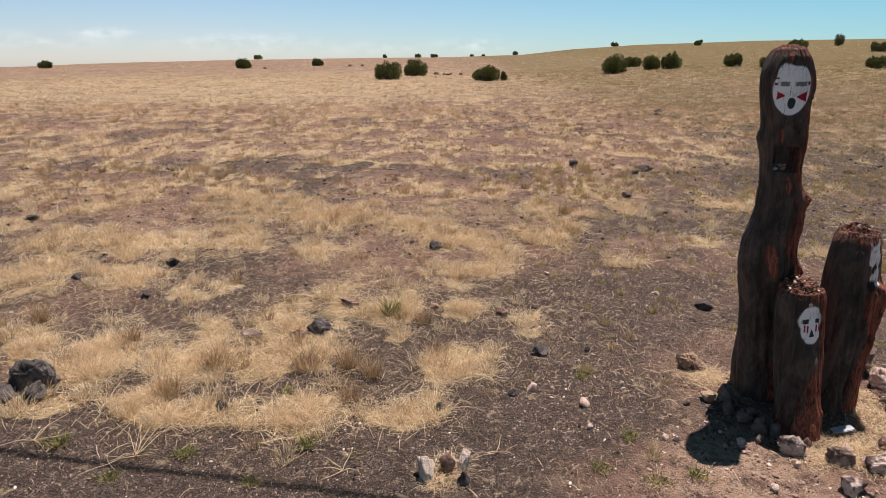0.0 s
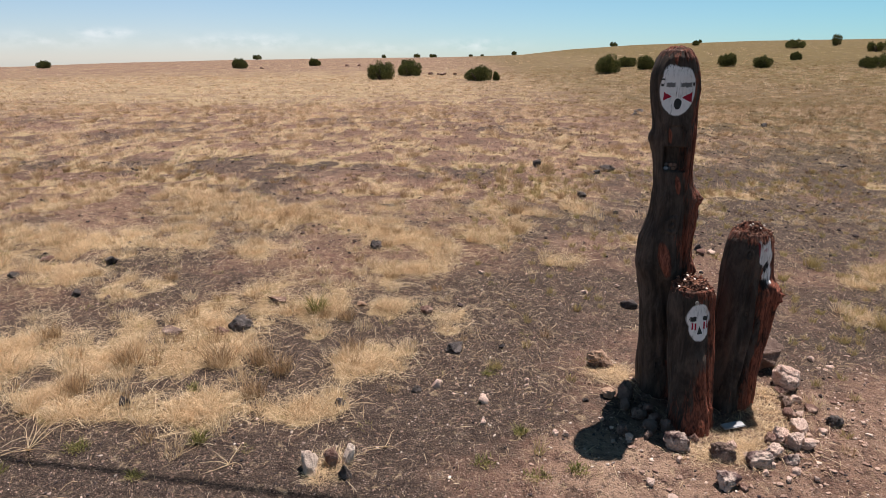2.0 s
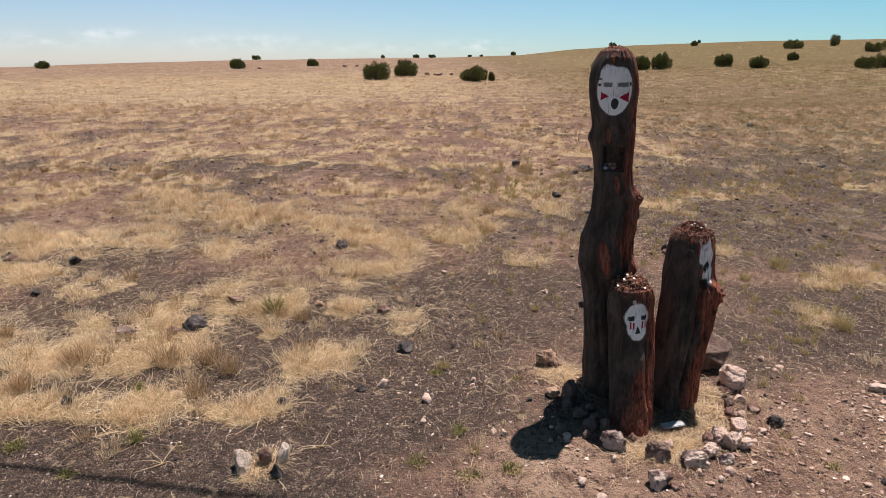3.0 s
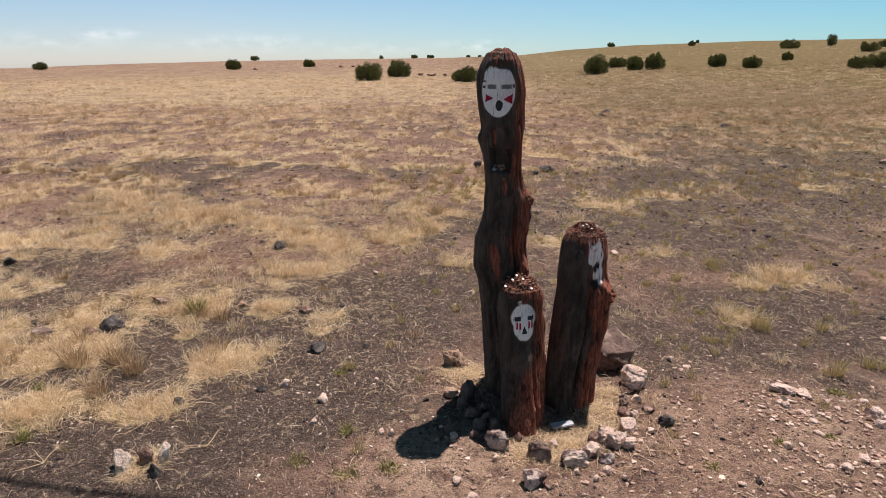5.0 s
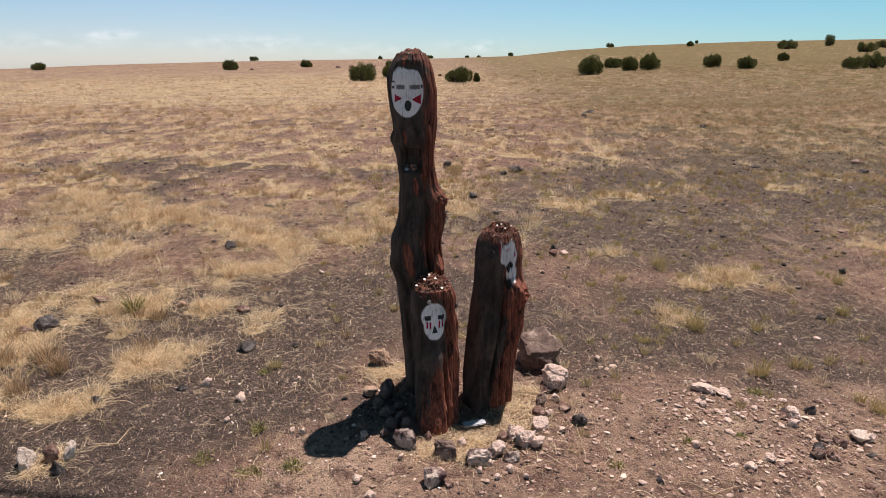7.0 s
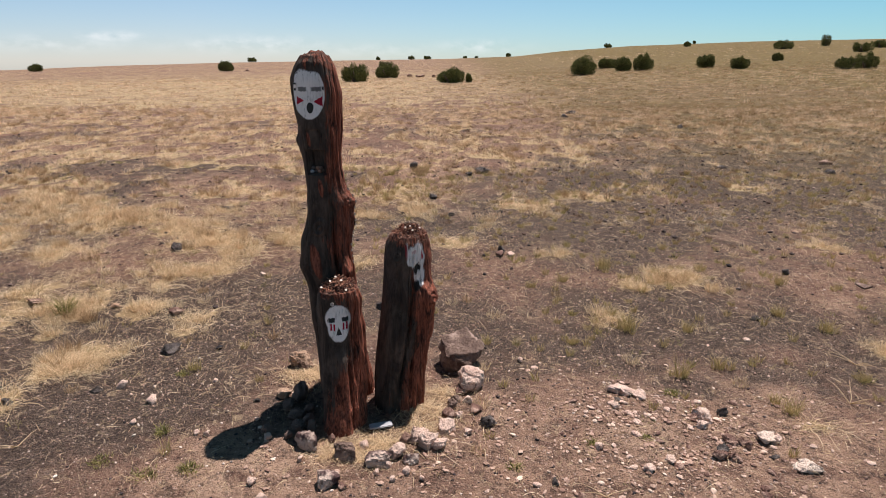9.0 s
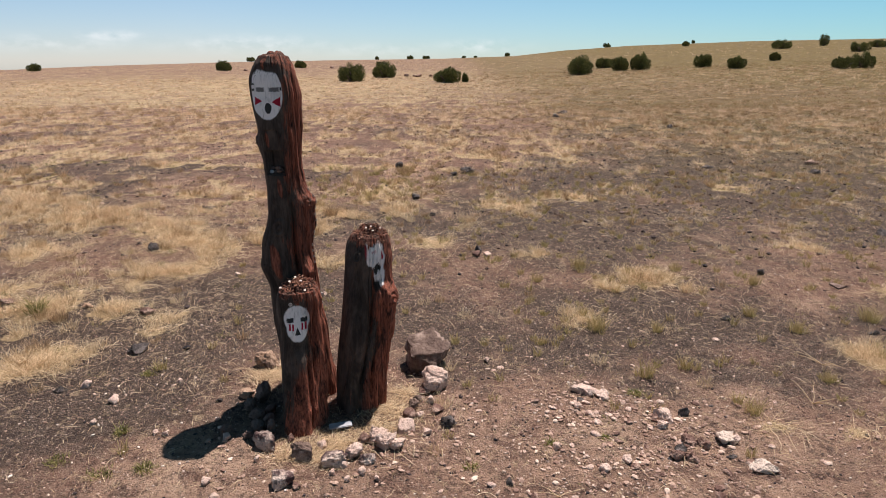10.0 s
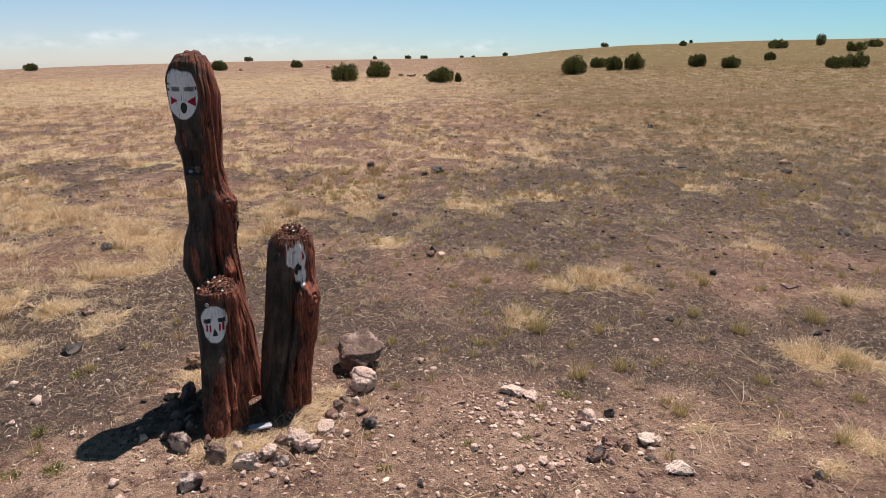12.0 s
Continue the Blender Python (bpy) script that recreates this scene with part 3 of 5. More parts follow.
# ---- the posts ----
def post_mesh(name, rings, top, material, knobs=(), flat=None, niche=(), seed=0.0, rows=0.007, around=190, ridge=1.0, clefts=(), swirls=()):
    """A weathered trunk. rings: (z, cx, cy, rx, ry); top: (z of the middle, fall towards the front, roughness);
    knobs: (angle, z, width, height, out), angles from the front (-y), positive to +x; flat: (angle, depth from axis, z0, z1, z2, z3): a hewn front;
    niche: rows of (angle, half width, z0, z1, depth); swirls: ringed knots (angle, z, radius, depth)."""
    rings = np.array(rings)
    z0, z1 = rings[0, 0], rings[-1, 0]
    count = int((z1 - z0) / rows)
    zs = np.linspace(z0, z1, count)
    table = [np.interp(zs, rings[:, 0], rings[:, c]) for c in range(1, 5)]
    soft = np.ones(7) / 7
    table = [np.convolve(np.pad(c, 3, "edge"), soft, "valid") for c in table]
    verts, tops = [], []
    ang = np.linspace(0, 2 * math.pi, around, endpoint=False)
    for n, z in enumerate(zs):
        cx, cy, rx, ry = (c[n] for c in table)
        for a in ang:
            sx, sy = math.sin(a), -math.cos(a)
            p = Vector((sx * 2.2, sy * 2.2, z * 0.55 + seed))
            twist = 0.5 * noise.noise(Vector((sx, sy, z * 0.9 + seed))) + 0.35 * z
            tx, ty = sx * math.cos(twist) - sy * math.sin(twist), sx * math.sin(twist) + sy * math.cos(twist)
            wav = noise.noise(p) * 0.06 + noise.noise(Vector((sx * 1.6, sy * 1.6, z * 2.6 - seed))) * 0.1 + noise.noise(Vector((sx * 2.4, sy * 2.4, z * 5.5 + seed))) * 0.045
            fib = noise.noise(Vector((tx * 3.4, ty * 3.4, z * 2.6 + seed)))
            fine_fib = noise.noise(Vector((tx * 12, ty * 12, z * 4.5 - seed)))
            crack = max(0.0, 0.16 - abs(noise.noise(Vector((tx * 2.6 + 9, ty * 2.6, z * 0.55 + seed))))) / 0.16
            dx, dy = sx * rx, sy * ry
            worn = min(1.0, max(0.06, 0.36 + 1.2 * noise.noise(Vector((sx * 1.1 + 4, sy * 1.1, z * 1.1 + seed))) + 0.62 * sx))
            k = 1 + wav + ridge * (0.05 * fib * (0.3 + worn) + 0.022 * fine_fib * worn - (0.06 + 0.12 * worn) * crack ** 2)
            flake = noise.cell(Vector((tx * 3.3 + seed, ty * 3.3, z * 2.3 + 0.6 * fib))) - 0.5
            chip = noise.cell(Vector((tx * 8 + seed, ty * 8, z * 6 + fib))) - 0.5
            k += ridge * (0.05 * flake + 0.03 * chip) * worn
            for a0, c0, a1, c1, cw, deep in clefts:
                if min(c0, c1) < z < max(c0, c1):
                    s = (z - c0) / (c1 - c0)
                    ca = radians(a0 + (a1 - a0) * s + 4 * noise.noise(Vector((0, seed, z * 6))))
                    d = math.atan2(math.sin(a - ca), math.cos(a - ca)) / radians(cw)
                    k -= deep * math.exp(-d * d) * min(1, 6 * s, 6 * (1 - s))
            for wa, wz, wr, deep in swirls:
                arc = math.atan2(math.sin(a - radians(wa)), math.cos(a - radians(wa))) * rx
                q = math.hypot(arc, (z - wz) * 0.8) / wr * (1 + 0.25 * noise.noise(Vector((arc * 20, z * 20, seed))))
                if q < 1:
                    k += deep * (1 - q) * math.cos(q * 13)
            for ka, kz, kw, kh, out in knobs:
                d = math.atan2(math.sin(a - radians(ka)), math.cos(a - radians(ka)))
                q = (d / radians(kw)) ** 2 + ((z - kz) / kh) ** 2
                if q < 6:
                    k += out * math.exp(-q) * (1 + 0.08 * math.sin(9 * math.sqrt(q) + 1))
            dx, dy = dx * k, dy * k
            if flat:
                fa, fd, f0, f1, f2, f3 = flat
                w = float(smooth(f0, f1, z) * (1 - smooth(f2, f3, z)))
                nx, ny = math.sin(radians(fa)), -math.cos(radians(fa))
                over = dx * nx + dy * ny - fd
                if over > 0 and w > 0:
                    dx, dy = dx - nx * over * w * 0.88, dy - ny * over * w * 0.88
            for na, nw, n0, n1, nd in niche:
                ux, uy, nx, ny = math.cos(radians(na)), math.sin(radians(na)), math.sin(radians(na)), -math.cos(radians(na))
                if n0 < z < n1 and abs(dx * ux + dy * uy) < nw and dx * nx + dy * ny > 0:
                    dx, dy = dx - nx * nd, dy - ny * nd
            verts.append((cx + dx, cy + dy, z))
            tops.append(float(smooth(z1 - 0.07, z1 - 0.01, z + 0.06 * fib + 0.03 * fine_fib)) * 0.9)
    last = np.array(verts[-around:])
    mid = last.mean(0)
    caps = 26
    zt, fall, rough = top
    for n in range(1, caps + 1):
        s = n / caps
        for v in last:
            x, y = mid[0] + (v[0] - mid[0]) * (1 - s) * (1 if n < caps else 0.01), mid[1] + (v[1] - mid[1]) * (1 - s)
            p = Vector((x * 21, y * 21, seed))
            lump = noise.fractal(p, 0.7, 2.1, 4)
            ring_wave = math.sin(70 * math.hypot(x - mid[0], y - mid[1]) + 3 * noise.noise(p * 0.4))
            z = z1 + (zt - z1) * math.sin(min(1, s * 1.5) * math.pi / 2) + fall * (y - mid[1]) * min(1, 3 * s) + rough * min(1, 4 * s) * (lump + 0.35 * ring_wave)
            verts.append((x, y, z))
            tops.append(1.0)
    total = len(verts) // around
    k = np.arange(total - 1)[:, None] * around
    a, b = np.arange(around)[None], (np.arange(around)[None] + 1) % around
    quads = np.stack([k + a, k + b, k + around + b, k + around + a], -1).reshape(-1, 4)
    me = raw_mesh(name, np.array(verts), quads, material)
    me.polygons.foreach_set("use_smooth", np.ones(len(me.polygons), bool))
    at = me.attributes.new("top", "FLOAT", "POINT")
    at.data.foreach_set("value", tops)
    return me


def place_post(name, me, x, y, label):
    ob = new(name, me)
    ob.location = (x, y, 0)
    return tagged(ob, label, "wooden post", "painted posts")


tall_rings = (
    (-0.12, 0.09, -0.02, 0.21, 0.2), (0.05, 0.09, -0.02, 0.2, 0.19), (0.3, 0.07, -0.02, 0.185, 0.18), (0.5, 0.06, -0.03, 0.18, 0.18), (0.75, 0.03, -0.03, 0.172, 0.175),
    (0.95, 0.005, -0.03, 0.178, 0.175), (1.15, 0.0, -0.03, 0.168, 0.165), (1.35, 0.02, -0.03, 0.14, 0.15), (1.5, 0.015, -0.03, 0.128, 0.14), (1.65, 0.0, -0.03, 0.125, 0.138),
    (1.85, -0.005, -0.03, 0.137, 0.145), (2.0, -0.014, -0.02, 0.148, 0.16), (2.12, -0.015, -0.01, 0.156, 0.172), (2.22, -0.03, -0.01, 0.15, 0.165), (2.28, -0.028, 0.0, 0.136, 0.15), (2.325, -0.026, 0.005, 0.118, 0.13), (2.357, -0.026, 0.005, 0.092, 0.1))
tall_mat = wood_material("charred_wood_tall", tall_marks, -8, (-0.036, -0.02, 2.128), (0.105, 0.16), 0.16, 0.0, ((-0.05, -0.2, 1.04, 0.05, 0.11), (-0.07, -0.16, 1.84, 0.016, 0.05), (0.0, -0.16, 1.53, 0.02, 0.06)))
tall = place_post("carved_post", post_mesh("carved_post", tall_rings, (2.38, 0.05, 0.018), tall_mat,
    ((74, 1.43, 32, 0.05, 0.36), (82, 1.31, 38, 0.13, 0.3), (-95, 1.8, 30, 0.07, 0.18), (-92, 1.83, 16, 0.03, 0.1), (44, 0.96, 14, 0.05, 0.2), (-75, 0.98, 30, 0.06, 0.1), (-80, 1.1, 40, 0.12, 0.09), (-12, 0.99, 22, 0.085, 0.13), (-36, 0.6, 26, 0.11, 0.12), (-60, 1.28, 26, 0.09, -0.1), (-70, 0.82, 30, 0.06, -0.1), (-10, 1.27, 16, 0.05, 0.07), (55, 0.97, 20, 0.07, 0.12), (-100, 0.8, 40, 0.1, 0.06), (-20, 0.24, 16, 0.04, 0.05), (30, 1.0, 5, 0.35, -0.16), (55, 1.75, 5, 0.4, -0.14), (10, 1.2, 4, 0.2, -0.09), (-38, 0.6, 5, 0.3, -0.1), (70, 2.05, 6, 0.2, -0.12)),
    (-9, 0.118, 1.5, 1.62, 2.28, 2.33), ((-15, 0.068, 1.612, 1.768, 0.085), (-15, 0.05, 1.771, 1.905, 0.012)), 3.1, ridge=0.75, swirls=((-12, 1.27, 0.075, 0.09), (-28, 0.3, 0.05, 0.07), (64, 1.43, 0.05, 0.045), (-35, 0.98, 0.06, 0.05)), clefts=((48, 2.2, 34, 1.5, 6, 0.16), (22, 1.5, 40, 0.6, 6, 0.24), (-50, 1.2, -30, 0.7, 8, 0.1), (-18, 0.95, -10, 0.3, 9, 0.12), (75, 2.1, 88, 1.5, 7, 0.18))), 2.165, 4.39,
    "tall charred wooden post with a painted white oval and carved niche")

short_rings = ((-0.12, 0.03, -0.17, 0.16, 0.17), (0.0, 0.03, -0.15, 0.148, 0.165), (0.12, 0.025, -0.12, 0.14, 0.15), (0.3, 0.02, -0.08, 0.138, 0.145), (0.55, 0.01, -0.04, 0.138, 0.145), (0.75, 0.0, -0.01, 0.142, 0.145), (0.83, 0.0, 0.0, 0.142, 0.142), (0.87, 0.0, 0.0, 0.138, 0.138), (0.893, 0.0, 0.005, 0.125, 0.125))
short_mat = wood_material("charred_wood_short", short_marks, 8, (-0.005, 0, 0.698), (0.081, 0.12), 0.16, 1.7)
short = place_post("carved_post", post_mesh("carved_post", short_rings, (0.92, 0.33, 0.024), short_mat,
    ((88, 0.82, 22, 0.06, 0.1), (38, 0.12, 18, 0.045, 0.14), (92, 0.36, 15, 0.3, 0.2), (96, 0.64, 12, 0.07, 0.16), (34, 0.32, 6, 0.3, -0.15), (-26, 0.25, 5, 0.2, -0.1), (58, 0.5, 6, 0.3, -0.14)), (8, 0.125, 0.45, 0.55, 0.95, 1.0), (), 8.7, ridge=0.8, swirls=((38, 0.12, 0.04, 0.1), (56, 0.36, 0.03, 0.08)), clefts=((60, 0.86, 54, 0.28, 5, 0.24), (-8, 0.5, 14, 0.05, 6, 0.1), (30, 0.45, 40, -0.02, 5, 0.16))), 2.27, 4.085,
    "short dark wooden post with a painted white mask shape")

middle_rings = ((-0.12, -0.06, -0.1, 0.17, 0.17), (0.0, -0.055, -0.08, 0.168, 0.17), (0.2, -0.05, -0.06, 0.176, 0.17), (0.45, -0.015, -0.03, 0.182, 0.175), (0.7, 0.005, 0.0, 0.176, 0.17), (0.9, 0.01, 0.02, 0.168, 0.165), (1.05, 0.02, 0.03, 0.16, 0.16), (1.12, 0.022, 0.036, 0.15, 0.15), (1.165, 0.025, 0.04, 0.142, 0.142), (1.2, 0.03, 0.045, 0.118, 0.12))
middle_mat = wood_material("charred_wood_middle", middle_marks, 27, (0.02, 0.02, 1.025), (0.088, 0.17), 0.1, 1.1, ragged=3.2)
middle = place_post("carved_post", post_mesh("carved_post", middle_rings, (1.235, 0.25, 0.028), middle_mat,
    ((54, 0.81, 24, 0.07, 0.36), (60, 0.64, 26, 0.2, 0.22), (33, 0.995, 11, 0.035, -0.16), (26, 0.89, 8, 0.07, -0.2), (-25, 1.05, 22, 0.06, 0.09), (-18, 0.6, 20, 0.12, 0.07), (-40, 0.3, 24, 0.1, -0.08), (36, 0.5, 6, 0.4, -0.2), (8, 0.3, 5, 0.25, -0.13), (62, 0.35, 6, 0.3, -0.14), (-12, 0.75, 4, 0.16, -0.1)), (27, 0.135, 0.86, 0.92, 1.14, 1.18), (), 15.3, ridge=0.85, swirls=((-24, 1.08, 0.05, 0.08), (54, 0.81, 0.06, 0.12), (-12, 0.68, 0.035, 0.06)), clefts=((24, 0.92, 2, 0.08, 6, 0.26), (48, 0.7, 36, 0.05, 6, 0.2), (-14, 1.1, -22, 0.5, 5, 0.1))), 2.70, 4.28,
    "leaning middle-height dark wooden post with white paint")


# ---- rocks ----
ROCKS = [0]


def rock(x, y, w, h, material, label, d=None, turn=0.0, sink=0.42, cut=0.97, detail=4, lumps=1.0, rough=0.0, shape=None):
    """A loose stone, w across, d deep, h high, partly bedded in the soil."""
    ROCKS[0] += 1
    shape = shape or ROCKS[0]
    seed = shape * 7.31
    bm = bmesh.new()
    bmesh.ops.create_icosphere(bm, subdivisions=detail, radius=1)
    rng = random.Random(shape)
    planes = [(Vector((rng.gauss(0, 1), rng.gauss(0, 1), rng.gauss(0, 1))).normalized(), rng.uniform(0.42, 0.74)) for _ in range(14)]
    for v in bm.verts:
        p = v.co.copy()
        for n, lim in planes:
            over = p.dot(n) - lim
            if over > 0:
                p -= n * over * cut
        big = noise.noise(p * 1.6 + Vector((seed, 0, 0)))
        small = noise.fractal(p * 4.2 + Vector((0, seed, 0)), 0.8, 2.3, 6)
        pit = abs(noise.noise(p * 3.0 + Vector((0, 0, seed))))
        p *= 1 + lumps * (0.18 * big + 0.19 * small - 0.4 * max(0, 0.25 - pit))
        if rough:
            p *= 1 + rough * (0.1 * noise.noise(p * 3.2 + Vector((seed, seed, 0))) - 0.45 * max(0, 0.12 - abs(noise.noise(p * 2.6 - Vector((seed, 0, 0))))) - 0.1 * max(0, 0.3 - abs(noise.noise(p * 7 - Vector((0, seed, 0))))))
        v.co = p
    d = d or w * 0.8
    top, bottom = max(v.co.z for v in bm.verts), min(v.co.z for v in bm.verts)
    span = max(v.co.x for v in bm.verts) - min(v.co.x for v in bm.verts)
    for v in bm.verts:
        v.co = Vector((v.co.x * w / span, v.co.y * d / span, (v.co.z - bottom) / (top - bottom) * h * (1 + sink) - h * sink))
    ob = new("rock", mesh_of("rock", bm, material))
    ob.location, ob.rotation_euler = (x, y, float(soil_z(x, y))), (0, 0, radians(turn))
    return tagged(ob, label, "rock")


B, R, P, X = (M_BASALT, "rough black basalt stone bedded in the soil"), (M_BROWNROCK, "brown volcanic stone on the bare soil"), (M_PALEROCK, "pale pinkish stone lying on the soil"), (M_MIXROCK, "black stone with white crust on the soil")
W = (M_WHITEROCK, "flat chalky white stone lying on bare soil")
D, O = (M_DARKROCK, "dark pitted brown stone in the ring round the posts"), (M_ORANGEROCK, "orange-stained pale stone beside the posts")
G = (M_GREYROCK, "dull grey-brown stone in the ring round the posts")
# stones in the plain
rock(-2.84, 4.24, 0.33, 0.22, M_BASALT, "rounded cracked grey-black basalt boulder in straw", 0.28, 20, cut=0.55, lumps=0.45, detail=5, rough=1.5)
rock(-2.99, 4.08, 0.2, 0.09, M_BASALT, "low grey-black basalt stone beside the boulder", 0.16, 50, cut=0.7, lumps=0.7, rough=1.0)
rock(-2.75, 4.07, 0.17, 0.12, M_BASALT, "low grey-black basalt stone beside the boulder", 0.14, 110, cut=0.7, lumps=0.7, rough=1.0)
for x, y, w, h, kind in ((-2.82, 6.62, 0.16, 0.1, B), (-5.21, 8.2, 0.17, 0.08, B), (-4.93, 9.05, 0.13, 0.07, B), (-4.79, 9.35, 0.16, 0.08, R), (-3.49, 6.62, 0.13, 0.06, R), (-3.0, 6.5, 0.09, 0.05, R), (-3.57, 6.18, 0.1, 0.06, B), (-2.75, 5.8, 0.125, 0.07, B), (-2.42, 5.7, 0.07, 0.05, G),
        (-1.06, 5.17, 0.23, 0.12, B), (-1.18, 5.1, 0.18, 0.06, R), (-0.85, 5.76, 0.21, 0.06, R), (-1.6, 5.1, 0.23, 0.035, G), (-0.11, 7.22, 0.135, 0.11, B), (-0.14, 9.12, 0.24, 0.05, B), (2.36, 12.05, 0.23, 0.16, B), (3.57, 11.9, 0.32, 0.12, B), (2.75, 9.9, 0.19, 0.1, B)):
    rock(x, y, w, h * 0.85, *kind, turn=37 * x + 20, rough=1.1, detail=4 if w > 0.13 else 3)
for x, y, w, h, kind in ((3.04, 8.95, 0.08, 0.05, B), (7.0, 21.8, 0.36, 0.16, B), (0.75, 4.88, 0.18, 0.08, B), (0.47, 4.25, 0.1, 0.06, B), (0.62, 4.33, 0.095, 0.07, P), (0.93, 4.1, 0.085, 0.055, P), (-0.04, 4.04, 0.09, 0.06, B), (-1.49, 4.01, 0.09, 0.07, B), (2.4, 5.8, 0.16, 0.08, B),
        (-0.09, 5.71, 0.1, 0.05, O), (1.04, 6.57, 0.06, 0.04, P), (2.03, 6.11, 0.08, 0.04, P), (2.4, 6.29, 0.07, 0.04, P), (0.51, 5.6, 0.13, 0.08, R), (1.27, 4.41, 0.05, 0.035, P), (0.92, 3.85, 0.05, 0.035, P)):
    rock(x, y, w, h * 0.85, *kind, turn=53 * x + 11, rough=1.1, detail=4 if w > 0.1 else 3)
for x, y, w, h, kind in ((4.75, 4.06, 0.15, 0.07, P), (4.91, 4.12, 0.085, 0.06, B), (5.08, 3.84, 0.13, 0.055, W), (5.14, 3.82, 0.08, 0.06, P), (5.21, 3.55, 0.19, 0.055, W), (4.83, 3.8, 0.1, 0.05, R), (4.91, 3.8, 0.09, 0.045, R), (4.7, 3.64, 0.12, 0.055, R), (4.79, 3.63, 0.1, 0.05, R), (4.74, 3.7, 0.08, 0.045, B), (4.28, 4.39, 0.18, 0.05, P), (4.38, 4.33, 0.13, 0.04, P), (3.57, 4.82, 0.06, 0.04, P), (5.93, 3.44, 0.1, 0.045, R), (6.03, 3.5, 0.08, 0.035, B),
        (3.62, 3.35, 0.05, 0.035, B), (4.7, 3.96, 0.085, 0.05, P), (4.37, 3.58, 0.075, 0.04, P), (4.22, 3.5, 0.08, 0.045, P), (4.17, 4.16, 0.06, 0.04, P), (4.93, 3.76, 0.06, 0.05, R), (3.95, 3.69, 0.06, 0.04, P)):
    rock(x, y, w, h, *kind, turn=71 * x + 5, rough=1.0, detail=4 if w > 0.09 else 3)
for x, y, w, h, kind in ((3.58, 7.26, 0.16, 0.07, R), (3.7, 7.24, 0.11, 0.05, P), (3.6, 7.36, 0.12, 0.1, B), (6.6, 20.7, 0.26, 0.12, B), (9.15, 17.7, 0.26, 0.13, B), (10.25, 12.7, 0.23, 0.1, R), (9.93, 11.9, 0.24, 0.1, B), (8.16, 12.4, 0.24, 0.06, B), (8.97, 8.42, 0.19, 0.1, B), (6.66, 6.82, 0.095, 0.07, B), (5.84, 5.71, 0.1, 0.05, B), (7.34, 6.54, 0.17, 0.03, G), (5.79, 9.3, 0.19, 0.03, G), (7.07, 5.5, 0.1, 0.04, B), (3.37, 11.6, 0.12, 0.08, B)):
    rock(x, y, w, h * 0.85, *kind, turn=29 * x + 3, rough=1.0, detail=3)
for x, y, w, h, kind in ((0.6, 61.5, 0.6, 0.3, R), (1.6, 62.2, 0.4, 0.2, R), (-0.6, 63.0, 0.5, 0.25, R), (0.1, 62.4, 0.35, 0.2, R), (-22, 84.5, 0.6, 0.3, R), (-12.5, 92, 0.7, 0.3, R), (-11, 93, 0.5, 0.25, R)):
    rock(x, y, w, h, *kind, turn=29 * x, detail=3)
# upright pale slabs with brown stones by the wire's shadow
rock(-0.11, 3.36, 0.1, 0.13, M_WHITEROCK, "pale pinkish slab standing on edge in straw", 0.07, 30, lumps=0.8, rough=1.2).rotation_euler.x = radians(-28)
rock(0.09, 3.43, 0.08, 0.12, M_WHITEROCK, "pale pinkish slab standing on edge in straw", 0.06, -15, lumps=0.8, rough=1.2).rotation_euler.x = radians(-28)
rock(0.01, 3.42, 0.1, 0.11, *R)
rock(0.1, 3.32, 0.09, 0.09, *B)
# ring round the posts
rock(3.06, 4.72, 0.4, 0.26, M_DARKROCK, "large blocky brown boulder behind the posts", 0.36, 110, sink=0.22, lumps=0.6, detail=5, rough=0.7, shape=61)
rock(3.16, 4.42, 0.235, 0.17, M_PALEROCK, "rounded pale pitted stone beside the boulder", 0.22, 60, sink=0.22, cut=0.4, lumps=0.5, detail=5, rough=1.0, shape=62)
for x, y, w, h, kind in ((2.12, 3.65, 0.165, 0.135, X), (2.36, 3.57, 0.15, 0.125, D), (2.56, 3.51, 0.16, 0.105, X), (2.67, 3.58, 0.115, 0.1, P), (2.72, 3.71, 0.085, 0.08, R), (2.8, 3.74, 0.14, 0.12, P), (2.86, 3.68, 0.14, 0.125, P), (2.77, 3.53, 0.105, 0.075, X),
        (2.98, 3.86, 0.13, 0.095, P), (2.95, 3.67, 0.115, 0.07, P), (2.99, 4.01, 0.085, 0.075, R), (3.02, 4.11, 0.1, 0.1, D), (3.05, 4.22, 0.085, 0.05, D), (3.09, 4.33, 0.12, 0.055, R), (3.26, 3.94, 0.12, 0.08, B), (2.29, 3.32, 0.125, 0.11, X), (2.38, 3.29, 0.06, 0.03, R), (1.86, 4.68, 0.2, 0.15, O)):
    rock(x, y, w * 1.06, h * 0.82, *kind, turn=83 * x + 40 * y, cut=0.8, detail=5 if w > 0.13 else 4, lumps=0.8, rough=1.1)
